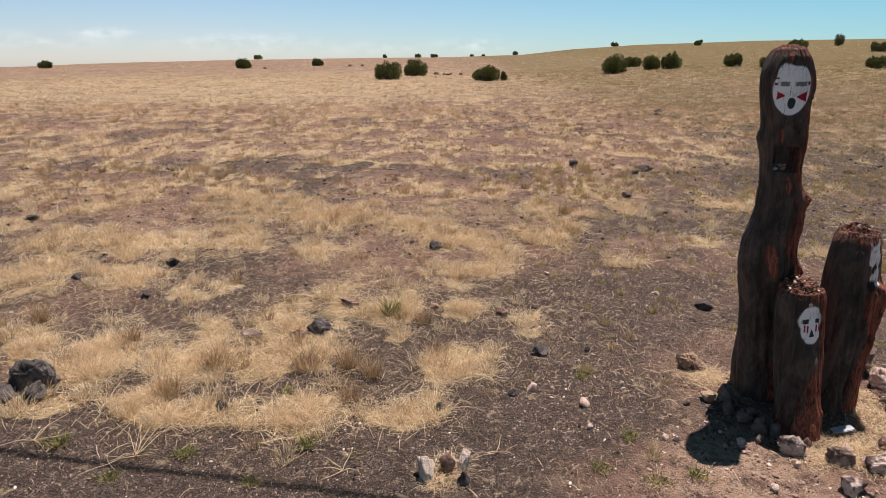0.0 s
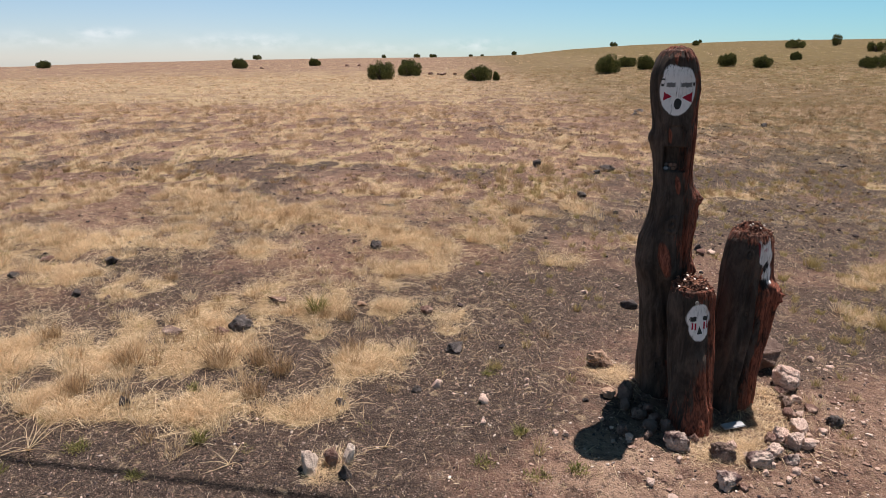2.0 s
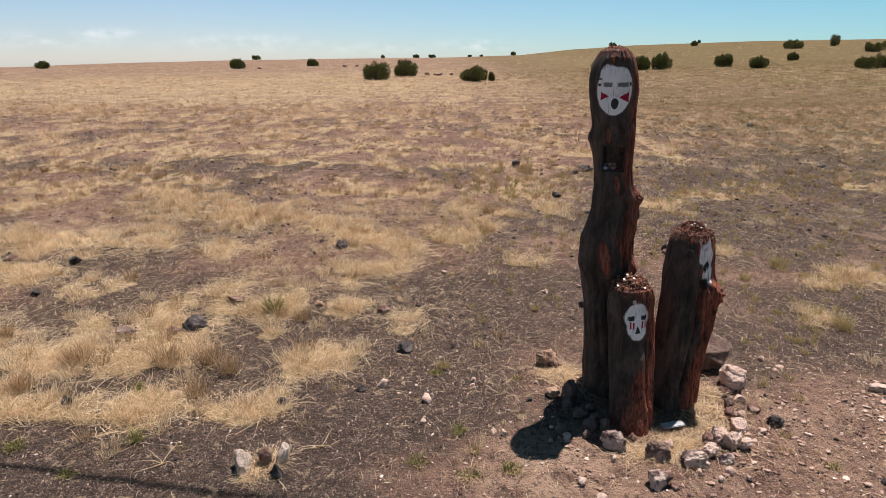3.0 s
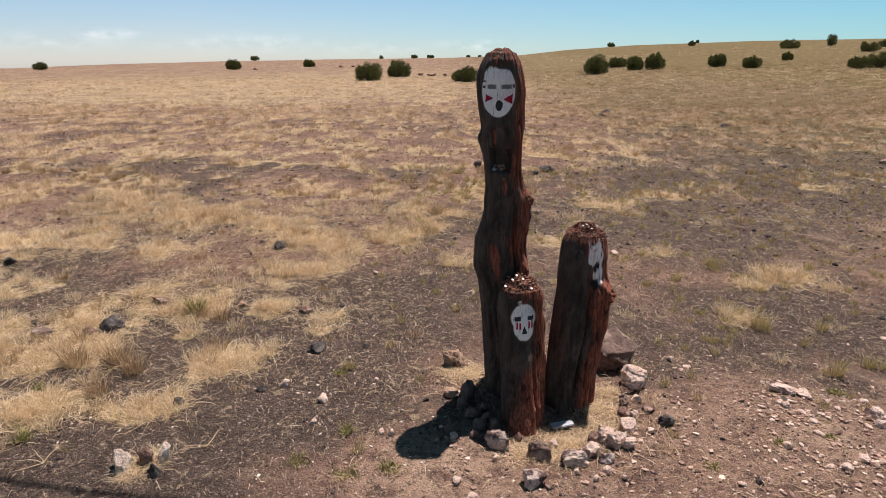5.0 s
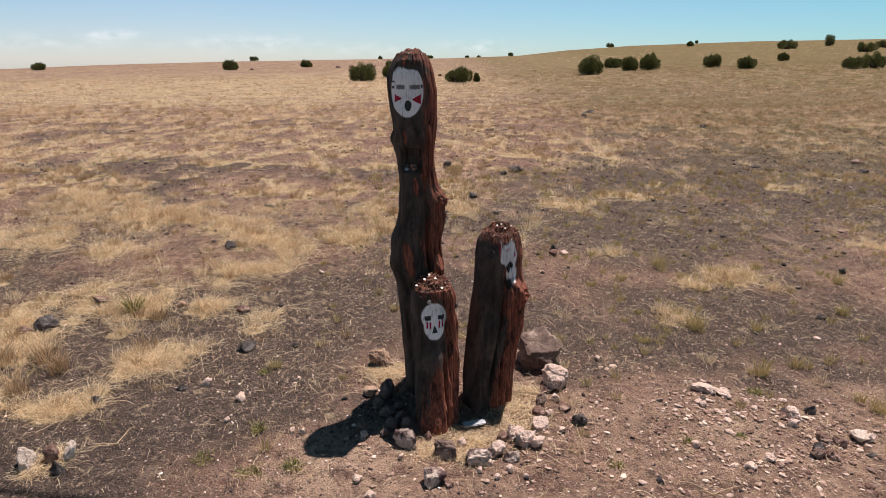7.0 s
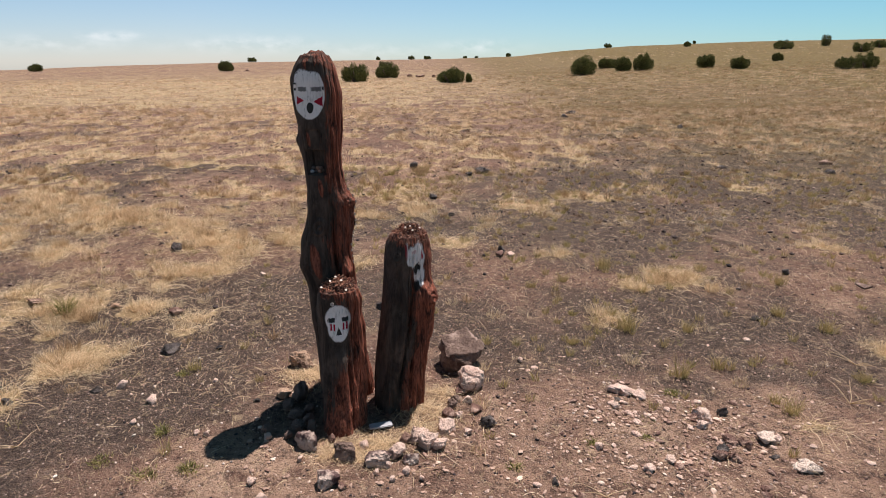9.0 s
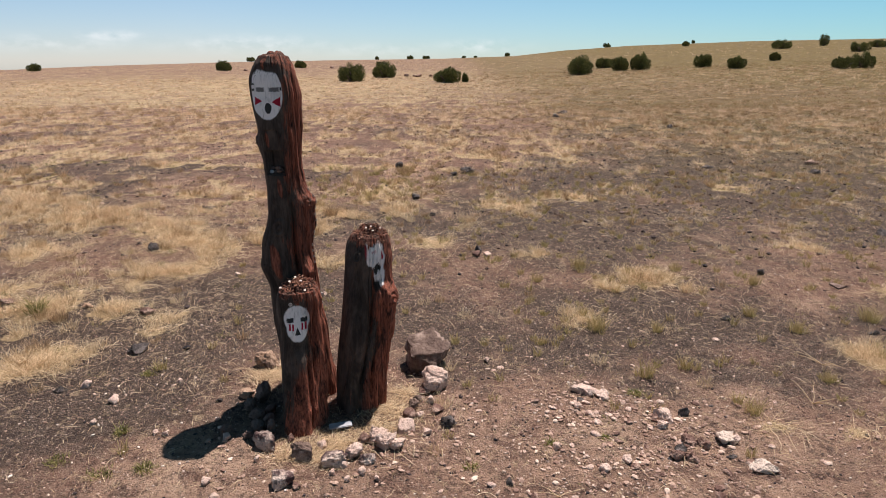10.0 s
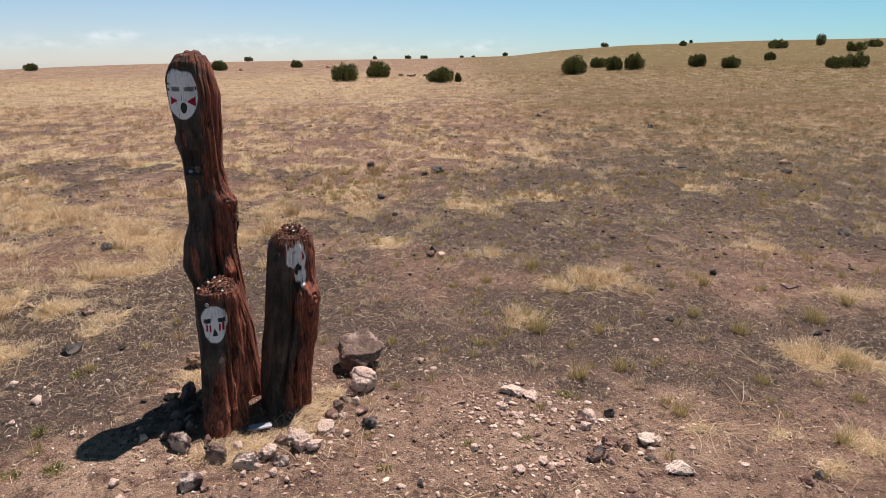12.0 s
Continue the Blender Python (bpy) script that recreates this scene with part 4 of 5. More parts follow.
for x, y, w, h, kind in ((1.94, 4.22, 0.14, 0.13, G), (1.9, 4.08, 0.11, 0.09, G), (1.98, 3.98, 0.1, 0.08, G), (2.04, 4.04, 0.09, 0.08, R), (2.0, 3.85, 0.11, 0.08, G), (2.1, 3.83, 0.09, 0.1, G), (1.97, 3.76, 0.08, 0.06, G), (2.06, 3.93, 0.08, 0.07, R), (1.82, 4.22, 0.085, 0.07, O), (1.81, 3.8, 0.095, 0.07, G),
        (2.09, 3.53, 0.05, 0.035, P), (1.85, 3.3, 0.06, 0.05, P), (1.94, 3.18, 0.065, 0.04, P), (1.84, 3.72, 0.055, 0.045, P), (3.18, 4.09, 0.09, 0.04, R), (1.65, 4.16, 0.06, 0.03, B), (1.26, 4.33, 0.045, 0.03, P)):
    rock(x, y, w, h * 0.85, *kind, turn=61 * x + 33 * y, cut=0.9, lumps=0.85, rough=0.9, detail=4 if w > 0.09 else 3)
for x, y, w, h, kind in ((1.44, 3.74, 0.04, 0.03, P), (1.37, 3.75, 0.04, 0.025, P), (2.74, 3.42, 0.055, 0.04, P), (2.56, 3.42, 0.05, 0.03, P), (2.67, 3.35, 0.038, 0.03, P), (2.84, 3.37, 0.042, 0.03, P), (2.63, 3.47, 0.05, 0.04, P), (1.83, 4.76, 0.09, 0.07, B), (3.12, 3.83, 0.07, 0.04, P), (3.07, 4.02, 0.06, 0.04, P), (2.47, 3.66, 0.06, 0.05, P), (3.13, 4.2, 0.08, 0.05, P), (2.25, 3.72, 0.07, 0.06, R)):
    rock(x, y, w, h, *kind, turn=61 * x + 33 * y, cut=0.9, lumps=0.8, rough=0.6, detail=3)


# stones strewn over the bare soil, a few shapes used again and again
def stone_shapes(count, seed):
    out = []
    for n in range(count):
        rng = random.Random(seed + n)
        bm = bmesh.new()
        bmesh.ops.create_icosphere(bm, subdivisions=2, radius=1)
        planes = [(Vector((rng.gauss(0, 1), rng.gauss(0, 1), rng.gauss(0, 1))).normalized(), rng.uniform(0.45, 0.75)) for _ in range(10)]
        off = Vector((seed + 3.7 * n, 0, 0))
        for v in bm.verts:
            p = v.co.copy()
            for axis, lim in planes:
                over = p.dot(axis) - lim
                if over > 0:
                    p -= axis * over * 0.85
            p *= 1 + 0.22 * noise.noise(p * 1.5 + off) + 0.22 * noise.noise(p * 4 + off) + 0.12 * noise.noise(p * 9 - off)
            v.co = Vector((p.x * 0.62, p.y * 0.48, p.z * 0.3)) * 0.07
        out.append(bm)
    return out


STONE_KINDS = ((M_PALEROCK, "broken pinkish-white stone half bedded in bare soil", 0.62), (M_BROWNROCK, "rough reddish-brown stone half bedded in bare soil", 0.96), (M_BASALT, "small black volcanic stone on bare soil", 1.0))
shapes = [[mesh_of("stone", bm.copy(), kind[0]) for bm in stone_shapes(7, 40 + 10 * k)] for k, kind in enumerate(STONE_KINDS)]
rng = random.Random(77)
made = 0
while made < 250:
    x, y = rng.uniform(2.9, 6.4), rng.uniform(3.05, 5.4)
    dense = math.exp(-(((x - 4.45) / 0.7) ** 2 + ((y - 3.85) / 0.48) ** 2)) + 0.04
    if rng.random() > dense * (0.3 + 1.1 * float(grain(x, y, 0.22))) or math.hypot(x - 2.5, y - 4.1) < 0.95:
        continue
    pick = rng.random()
    k = 0 if pick < STONE_KINDS[0][2] else 1 if pick < STONE_KINDS[1][2] else 2
    ob = new("stone", rng.choice(shapes[k]))
    s = 0.022 + 0.055 * rng.random() ** 3.2
    ob.location = (x, y, float(soil_z(x, y)) + s * 0.01)
    ob.rotation_euler = (rng.uniform(-0.3, 0.3), rng.uniform(-0.3, 0.3), rng.uniform(0, 6.28))
    ob.scale = (s / 0.07, s / 0.07, s / 0.07 * rng.uniform(0.7, 1.1))
    tagged(ob, STONE_KINDS[k][1], "stone", "strewn stones")
    made += 1


# ---- junipers ----
def juniper(x, y, w, h, seed, label, lobes=15):
    """A wild juniper bush: short forked trunk and a crown of lobes made of small sprays."""
    rng = np.random.RandomState(seed)
    base = new("juniper_bush")
    base.location = (x, y, float(land(x, y)))
    bm = bmesh.new()
    for n in range(5):
        a, lean = rng.uniform(0, 6.28), rng.uniform(0.1, 0.45)
        bot, tip = Vector((0.06 * math.cos(a), 0.06 * math.sin(a), -0.1)), Vector((w * lean * math.cos(a), w * lean * math.sin(a), h * rng.uniform(0.35, 0.6)))
        res = bmesh.ops.create_cone(bm, cap_ends=True, segments=7, radius1=0.05 * w, radius2=0.012 * w, depth=(tip - bot).length)
        m = Matrix.Translation((bot + tip) / 2) @ (tip - bot).to_track_quat("Z", "Y").to_matrix().to_4x4()
        bmesh.ops.transform(bm, matrix=m, verts=res["verts"])
    part("trunk", bm, M_TRUNK, base)
    verts, count = [], 0
    for n in range(lobes):
        a, off = 2.4 * n + rng.uniform(-0.5, 0.5), 0.4 * math.sqrt((n + 0.4) / lobes)
        tall = h * (1.0 - 1.1 * off * off) * rng.uniform(0.62, 1.0)
        c = np.array([w * off * math.cos(a), w * off * math.sin(a), tall * 0.5])
        rad = np.array([w * rng.uniform(0.11, 0.17), w * rng.uniform(0.11, 0.17), tall * 0.5])
        m = 520
        q = rng.normal(size=(m, 3))
        q /= np.linalg.norm(q, axis=1)[:, None]
        q *= rng.uniform(0.6, 1.06, m)[:, None]
        pos = c + q * rad
        grow = q * 0.45 + rng.normal(size=(m, 3)) * 0.3 + [0, 0, 0.8]
        grow /= np.linalg.norm(grow, axis=1)[:, None]
        wide = np.cross(grow, rng.normal(size=(m, 3)))
        wide /= np.linalg.norm(wide, axis=1)[:, None]
        size = rng.uniform(0.05, 0.11, m)[:, None] * (0.3 + 0.16 * w)
        verts.append(np.stack([pos - wide * size * 0.4, pos + wide * size * 0.4, pos + grow * size * 1.6 + wide * size * 0.25, pos + grow * size * 1.7 - wide * size * 0.2], 1))
        count += m
    verts = np.concatenate(verts).reshape(-1, 3)
    verts[:, 2] = np.maximum(verts[:, 2], -0.02)
    crown = new("crown", raw_mesh("crown", verts, np.arange(4 * count).reshape(-1, 4), M_JUNIPER))
    crown.parent = base
    return tagged(base, label, "bush", "junipers on the plain")


ROUND, LOW, HILL = "dark green rounded juniper bush on the dry plain", "dark green low spreading juniper bush in dry grass", "small dark juniper on the skyline of the hill"
for n, (x, y, w, h, label) in enumerate(((-65.2, 112, 2.3, 1.4, ROUND), (-24.9, 85.2, 2.1, 1.35, ROUND), (-17.5, 95.6, 1.7, 1.1, LOW), (-4.25, 52.8, 2.3, 1.45, ROUND), (-2.45, 60.2, 2.3, 1.5, ROUND), (3.2, 50.2, 2.0, 1.15, ROUND), (4.5, 50.6, 0.5, 0.7, LOW),
        (14.1, 56.2, 2.2, 1.75, ROUND), (18.4, 66.5, 1.8, 1.0, LOW), (18.4, 60.4, 1.6, 1.25, ROUND), (20.3, 60.8, 1.8, 1.6, ROUND), (26.3, 62, 1.5, 1.3, ROUND), (27.95, 58.6, 1.5, 1.1, ROUND))):
    juniper(x, y, w, h, 40 + n, label)
for n, (x, y, w, h, label) in enumerate(((36.3, 69.6, 1.2, 0.9, LOW), (50.3, 97.6, 3.0, 1.4, LOW), (59, 102.6, 1.5, 1.9, ROUND), (35.0, 55, 2.2, 1.05, LOW), (36.6, 55.3, 2.0, 1.3, LOW), (52.6, 82.6, 2.7, 1.4, ROUND), (60.5, 92, 2.0, 1.1, LOW), (-44.6, 165, 2.3, 1.3, HILL),
        (41.2, 165, 2.1, 1.1, HILL), (46.6, 126, 1.5, 1.0, HILL), (-6, 165, 1.7, 1.0, HILL), (-2.2, 165, 1.9, 0.9, HILL), (-14, 165, 1.1, 0.9, HILL), (17.5, 166, 1.4, 1.0, HILL), (7, 166, 1.1, 0.6, HILL), (9.8, 166, 1.0, 0.5, HILL), (60, 160, 0.9, 0.8, HILL))):
    juniper(x, y, w, h, 80 + n, label, 9)


# ---- grass ----
def blades(rng, at, height, radius, width, lean, segs, press=1.0):
    """Curved blades for tufts: at (n, 2); the other values one a blade or single. Returns corners and faces."""
    n = len(at)
    az, up = rng.uniform(0, 2 * math.pi, n), rng.rand(n)
    off = radius * np.sqrt(rng.rand(n))
    bx, by = at[:, 0] + off * np.cos(az), at[:, 1] + off * np.sin(az)
    bz = soil_z(bx, by) - 0.01
    az = az + rng.normal(0, 0.9 if press == 1 else 2.5, n)
    tilt = np.clip(lean * (0.35 + 0.9 * up), 0, 1.45)
    ln = height * rng.uniform(0.55, 1.15, n)
    dirx, diry = np.cos(az), np.sin(az)
    base = np.stack([bx, by, bz], 1)
    out = np.stack([dirx, diry, 0 * az], 1)
    side_az = rng.uniform(0, 2 * math.pi, n)
    side = np.stack([np.cos(side_az), np.sin(side_az), 0 * az], 1) * (width / 2)[:, None] if np.ndim(width) else np.stack([np.cos(side_az), np.sin(side_az), 0 * az], 1) * width / 2
    mid = base + out * (ln * 0.5 * np.sin(tilt * 0.6))[:, None] + np.array([0, 0, press]) * (ln * 0.5 * np.cos(tilt * 0.6))[:, None]
    tip = mid + out * (ln * 0.5 * np.sin(np.minimum(tilt * 1.35, 1.6)))[:, None] + np.array([0, 0, press]) * (ln * 0.5 * np.cos(np.minimum(tilt * 1.35, 1.6)))[:, None]
    if segs == 1:
        v = np.stack([base - side, base + side, tip], 1).reshape(-1, 3)
        return v, np.arange(3 * n).reshape(-1, 3)
    v = np.stack([base - side, base + side, mid + side * 0.85, mid - side * 0.85, tip], 1).reshape(-1, 3)
    k = 5 * np.arange(n)[:, None]
    f = np.concatenate([k + [0, 1, 2], k + [0, 2, 3], k + [3, 2, 4]], 1).reshape(-1, 3)
    return v, f


def tuft(x, y, size, height, count, material, label, seed, lean=0.8, width=0.005, press=1.0):
    rng = np.random.RandomState(seed)
    at = np.tile([[x, y]], (count, 1)) + np.clip(rng.normal(0, 1, (count, 2)), -1.6, 1.6) * size * 0.16 * [1, 0.7]
    v, f = blades(rng, at, height, size * 0.22, width, lean, 2, press)
    z = float(soil_z(x, y))
    ob = new("grass_tuft", raw_mesh("grass_tuft", v - [x, y, z], f, material))
    ob.location = (x, y, z)
    return tagged(ob, label, "grass", "grass tufts")


STRAW, BRUSH = "clump of bleached straw-coloured dry grass", "wiry brown dry grass tuft on bare soil"
for n, (x, y, s, h) in enumerate(((-2.6, 4.5, 0.6, 0.24), (-2.75, 4.75, 0.45, 0.22), (-1.75, 3.9, 0.42, 0.2), (-2.05, 4.1, 0.35, 0.18), (-0.99, 3.95, 0.55, 0.26), (-0.26, 3.98, 0.5, 0.16), (0.07, 4.62, 0.55, 0.25), (-0.45, 5.68, 0.5, 0.24), (-1.3, 5.3, 0.5, 0.18),
        (-0.95, 4.8, 0.4, 0.2), (-3.12, 6.25, 0.5, 0.2), (-4.03, 6.2, 0.55, 0.24), (0.15, 7.5, 0.5, 0.22), (1.3, 7.7, 0.45, 0.24), (5.38, 6.66, 0.56, 0.24), (-1.9, 4.5, 0.5, 0.16))):
    tuft(x, y, s, h * 0.9, int(1700 * s), M_STRAW, STRAW, 200 + n, 1.2, 0.0034, 0.62)
for n, (x, y, s, h) in enumerate(((4.5, 5.68, 0.36, 0.13), (6.79, 5.0, 0.36, 0.18), (7.15, 5.02, 0.4, 0.18), (6.53, 3.8, 0.36, 0.16), (6.17, 3.58, 0.36, 0.1), (7.91, 6.36, 0.55, 0.14), (0.72, 5.5, 0.4, 0.14), (0.29, 6.6, 0.5, 0.2), (0.2, 5.7, 0.36, 0.18), (-3.2, 4.85, 0.4, 0.2), (-1.4, 4.65, 0.36, 0.14))):
    tuft(x, y, s, h, int(1300 * s), M_STRAW, STRAW, 240 + n, 1.3, 0.0034, 0.6)
for n, (x, y, s, h) in enumerate(((-1.71, 4.55, 0.24, 0.2), (-1.89, 4.17, 0.26, 0.18), (-2.52, 4.95, 0.22, 0.18), (-0.72, 4.62, 0.22, 0.24), (-0.55, 4.48, 0.22, 0.2), (-1.02, 4.57, 0.24, 0.22), (-0.65, 4.14, 0.2, 0.17), (-3.39, 5.26, 0.16, 0.24), (-0.19, 5.42, 0.18, 0.16), (1.64, 8.84, 0.2, 0.24), (-2.02, 6.18, 0.14, 0.14), (-2.63, 9.65, 0.22, 0.2))):
    tuft(x, y, s, h, int(900 * s), M_BROWN, "greyish brown dry grass tuft among straw", 280 + n, 0.75, 0.0035)
for n, (x, y, s, h) in enumerate(((4.8, 4.64, 0.12, 0.2), (5.14, 4.8, 0.12, 0.14), (4.6, 5.48, 0.2, 0.2), (5.42, 4.17, 0.14, 0.16), (5.12, 5.44, 0.11, 0.15), (6.44, 6.53, 0.15, 0.15), (6.11, 5.82, 0.13, 0.14), (4.7, 6.93, 0.22, 0.17), (7.71, 6.13, 0.15, 0.16), (6.2, 4.64, 0.17, 0.1), (6.8, 4.39, 0.13, 0.1), (7.02, 4.91, 0.15, 0.2), (4.18, 6.54, 0.12, 0.12), (6.36, 3.84, 0.13, 0.12), (7.19, 5.76, 0.2, 0.2), (6.4, 5.5, 0.18, 0.14), (5.74, 6.87, 0.15, 0.12), (4.06, 5.2, 0.14, 0.08))):
    tuft(x, y, s, h, int(900 * s), M_SPRIG, BRUSH, 300 + n, 0.75, 0.0035)
for n, (x, y, s, h) in enumerate(((-0.85, 3.62, 0.1, 0.12), (-2.34, 3.6, 0.15, 0.1), (-1.09, 4.19, 0.09, 0.1), (-0.49, 5.57, 0.16, 0.24), (1.45, 3.4, 0.14, 0.07), (1.2, 3.35, 0.18, 0.05), (0.9, 3.45, 0.16, 0.05), (1.0, 4.5, 0.1, 0.06), (1.15, 3.75, 0.1, 0.08), (3.4, 3.5, 0.1, 0.05), (3.92, 3.73, 0.09, 0.06), (4.29, 3.81, 0.07, 0.05), (-1.55, 3.52, 0.16, 0.07), (-1.9, 3.3, 0.14, 0.06), (-1.1, 3.28, 0.12, 0.06), (4.64, 4.38, 0.14, 0.06))):
    tuft(x, y, s, h, int(600 * s) + 20, M_GREEN, "low green sprig growing from dark gravel", 320 + n, 1.1, 0.006)


def field(name, count, x0, x1, y0, y1, per, height, width, segs, material, label, seed, spread_by=0.09, thin=0.0, wedge=True, lean=0.95, press=1.0):
    """Many tufts in one mesh, where the grass cover allows."""
    rng = np.random.RandomState(seed)
    x, y = rng.uniform(x0, x1, count), np.sqrt(rng.uniform(y0 ** 2, y1 ** 2, count)) if wedge else rng.uniform(y0, y1, count)
    inside = (np.abs(x - 2) < 3.5 + 0.78 * y) if wedge else np.ones(count, bool)
    cover = np.maximum(grass_cover(x, y), thin)
    cover = cover * (0.35 + 0.65 * smooth(-3, 5, x)) if material == M_WEED else cover
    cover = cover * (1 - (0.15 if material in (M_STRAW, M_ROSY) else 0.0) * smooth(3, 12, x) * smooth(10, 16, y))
    cover = cover * smooth(1.5, 8, x) if material == M_OLIVE else cover
    posts = np.minimum(np.hypot(x - 2.35, y - 4.2) - 0.75, 9)
    cover = cover * smooth(y0, y0 * 1.22, y) * (1 - smooth(y1 * 0.8, y1, y)) if wedge and y0 > 6 else cover
    keep = inside & (rng.rand(count) < cover) & (posts > 0)
    at = np.stack([x, y], 1)[keep]
    big = rng.uniform(0.6, 1.25, len(at)) * (0.7 + 0.5 * cover[keep])
    v, f = blades(rng, np.repeat(at, per, 0), np.repeat(height * big, per), spread_by * 1.0, np.full(len(at) * per, width), lean, segs, press)
    ob = new(name, raw_mesh(name, v, f, material))
    return tagged(ob, label, "grass", kind="stuff")


field("dry_grass", 4600, -8, 12, 3.0, 9.5, 80, 0.13, 0.0032, 2, M_STRAW, "bleached dry grass covering the near plain", 1, 0.06, 0.0, True, 0.9)
field("matted_grass", 5800, -8, 12, 3.0, 10.5, 62, 0.19, 0.0031, 2, M_STRAW, "flattened straw mats on the near plain", 12, 0.14, 0.0, True, 1.6, 0.35)
field("brown_grass", 2000, -8, 12, 3.5, 12, 64, 0.12, 0.003, 2, M_BROWN, "wiry brown grass between the straw clumps", 2, 0.045, 0.06, True, 0.65)
field("green_sprigs", 2800, -8, 12, 2.9, 13, 22, 0.06, 0.004, 2, M_GREEN, "small green sprigs in the dark gravel", 13, 0.05, 0.2)
field("yellow_sprigs", 2300, 1, 12, 3.4, 12, 34, 0.11, 0.0044, 2, M_SPRIG, "small yellowish tufts on the bare gravel", 17, 0.028, 0.3, True, 0.7)
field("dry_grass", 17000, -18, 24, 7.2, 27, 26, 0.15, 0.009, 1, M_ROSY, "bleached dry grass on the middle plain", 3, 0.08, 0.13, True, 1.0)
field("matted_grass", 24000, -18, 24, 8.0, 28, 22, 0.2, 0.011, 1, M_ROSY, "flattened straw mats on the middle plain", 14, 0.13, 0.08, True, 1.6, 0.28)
field("brown_grass", 5200, -18, 24, 7.4, 28, 44, 0.16, 0.008, 1, M_BROWN, "wiry brown grass tufts on the middle plain", 4, 0.05, 0.16, True, 0.85)
field("stubble", 12000, 0, 26, 7.8, 30, 26, 0.1, 0.009, 1, M_OLIVE, "low olive-brown stubble over dark gravel", 71, 0.07, 0.42, True, 1.1)
field("stubble", 12000, -10, 60, 22, 75, 14, 0.13, 0.024, 1, M_OLIVE, "low olive-brown stubble on the hillside", 72, 0.14, 0.42, True, 1.1)
field("dead_weeds", 5500, -18, 24, 7.0, 26, 30, 0.1, 0.008, 1, M_WEED, "dark dead weeds dotted over the middle plain", 51, 0.05, 0.25, True, 0.8)
field("dead_weeds", 6000, -45, 50, 19, 66, 9, 0.13, 0.022, 1, M_WEED, "dark dead weeds dotted over the far plain", 52, 0.1, 0.2, True, 1.2)
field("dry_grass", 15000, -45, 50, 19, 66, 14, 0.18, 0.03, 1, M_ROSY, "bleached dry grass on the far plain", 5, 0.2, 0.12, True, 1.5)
field("brown_grass", 10000, -45, 50, 19, 70, 16, 0.13, 0.026, 1, M_BROWN, "brown dry grass on the far plain", 6, 0.12, 0.16, True, 1.2)
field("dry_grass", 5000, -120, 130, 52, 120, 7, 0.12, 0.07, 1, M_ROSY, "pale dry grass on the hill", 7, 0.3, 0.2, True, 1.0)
field("brown_grass", 5000, -120, 130, 52, 170, 8, 0.1, 0.06, 1, M_BROWN, "brown dry grass on the hill", 15, 0.2, 0.2, True, 1.2)


def litter(count, x0, x1, y0, y1, seed, short=0.03, long=0.15, least=0.02, material=M_STRAW, fringe=False):
    """Broken straw lying on the soil."""
    rng = np.random.RandomState(seed)
    x, y = rng.uniform(x0, x1, count), rng.uniform(y0, y1, count)
    keep = rng.rand(count) < np.clip(np.maximum(grass_cover(x, y) - 0.22, 0) * 1.2 + least + 0.8 * np.exp(-(((x - 2.85) / 0.28) ** 2 + ((y - 4.0) / 0.4) ** 2) * 1.5), 0, 1)
    if fringe:
        keep = rng.rand(count) < 0.5 * mat_cover(x, y, 1.5) ** 2
    x, y = x[keep], y[keep]
    n = len(x)
    az, ln, bend = rng.uniform(0, 6.28, n), short + long * rng.rand(n) ** 2, rng.normal(0, 0.12, n)
    pts = [np.stack([x, y], 1)]
    for k in range(3):
        a = az + bend * k
        pts.append(pts[-1] + np.stack([np.cos(a), np.sin(a)], 1) * (ln / 3)[:, None])
    rows = []
    lift = rng.uniform(0.004, 0.03, n)
    for k, p in enumerate(pts):
        a = az + bend * k
        s = np.stack([-np.sin(a), np.cos(a)], 1) * (0.0013 if k < 3 else 0.0006)
        z = soil_z(p[:, 0], p[:, 1]) + lift * (1 if k in (1, 2) else 0.5)
        rows += [np.column_stack([p - s, z]), np.column_stack([p + s, z + 0.001])]
    v = np.stack(rows, 1).reshape(-1, 3)
    k = 8 * np.arange(n)[:, None]
    f = np.concatenate([k + [0, 1, 3, 2], k + [2, 3, 5, 4], k + [4, 5, 7, 6]], 1).reshape(-1, 4)
    return tagged(new("straw_litter", raw_mesh("straw_litter", v, f, material)), "broken pale straw lying on the soil", "straw", kind="stuff")


litter(90000, -6, 9.5, 2.8, 9.5, 11, 0.03, 0.1, 0.02)
litter(40000, -5, 8.5, 3.4, 9.0, 91, 0.05, 0.18, 0.0, M_STRAW, True)
litter(60000, -6, 9.5, 3.2, 10, 29, 0.08, 0.2, 0.0)
litter(16000, -9, 14, 9, 17, 39, 0.06, 0.2, 0.25)
litter(48000, -6, 9.5, 2.8, 9.5, 19, 0.012, 0.04, 0.26, M_LITTER)
litter(20000, 0.5, 9.5, 3.0, 9.5, 49, 0.025, 0.07, 0.3, M_LITTER)
litter(26000, -5, 1.6, 4.2, 9.5, 59, 0.03, 0.11, 0.4, M_LITTER)
litter(9000, 2.5, 9.0, 5.5, 10.5, 69, 0.03, 0.1, 0.35, M_LITTER)
# straw bedding among the ring stones
for n, (x, y, s) in enumerate(((2.85, 4.1, 0.4), (2.8, 3.85, 0.35), (2.45, 3.72, 0.4), (2.25, 3.6, 0.3), (2.5, 3.56, 0.3), (2.95, 4.3, 0.25), (1.88, 4.5, 0.4), (1.95, 4.6, 0.3), (2.6, 3.7, 0.25), (0.0, 3.45, 0.3), (-0.05, 3.32, 0.2))):
    tuft(x, y, s * 1.15, 0.16, int(1500 * s), M_STRAW, "matted pale straw packed between the ring stones", 400 + n, 1.5, 0.003, 0.4)


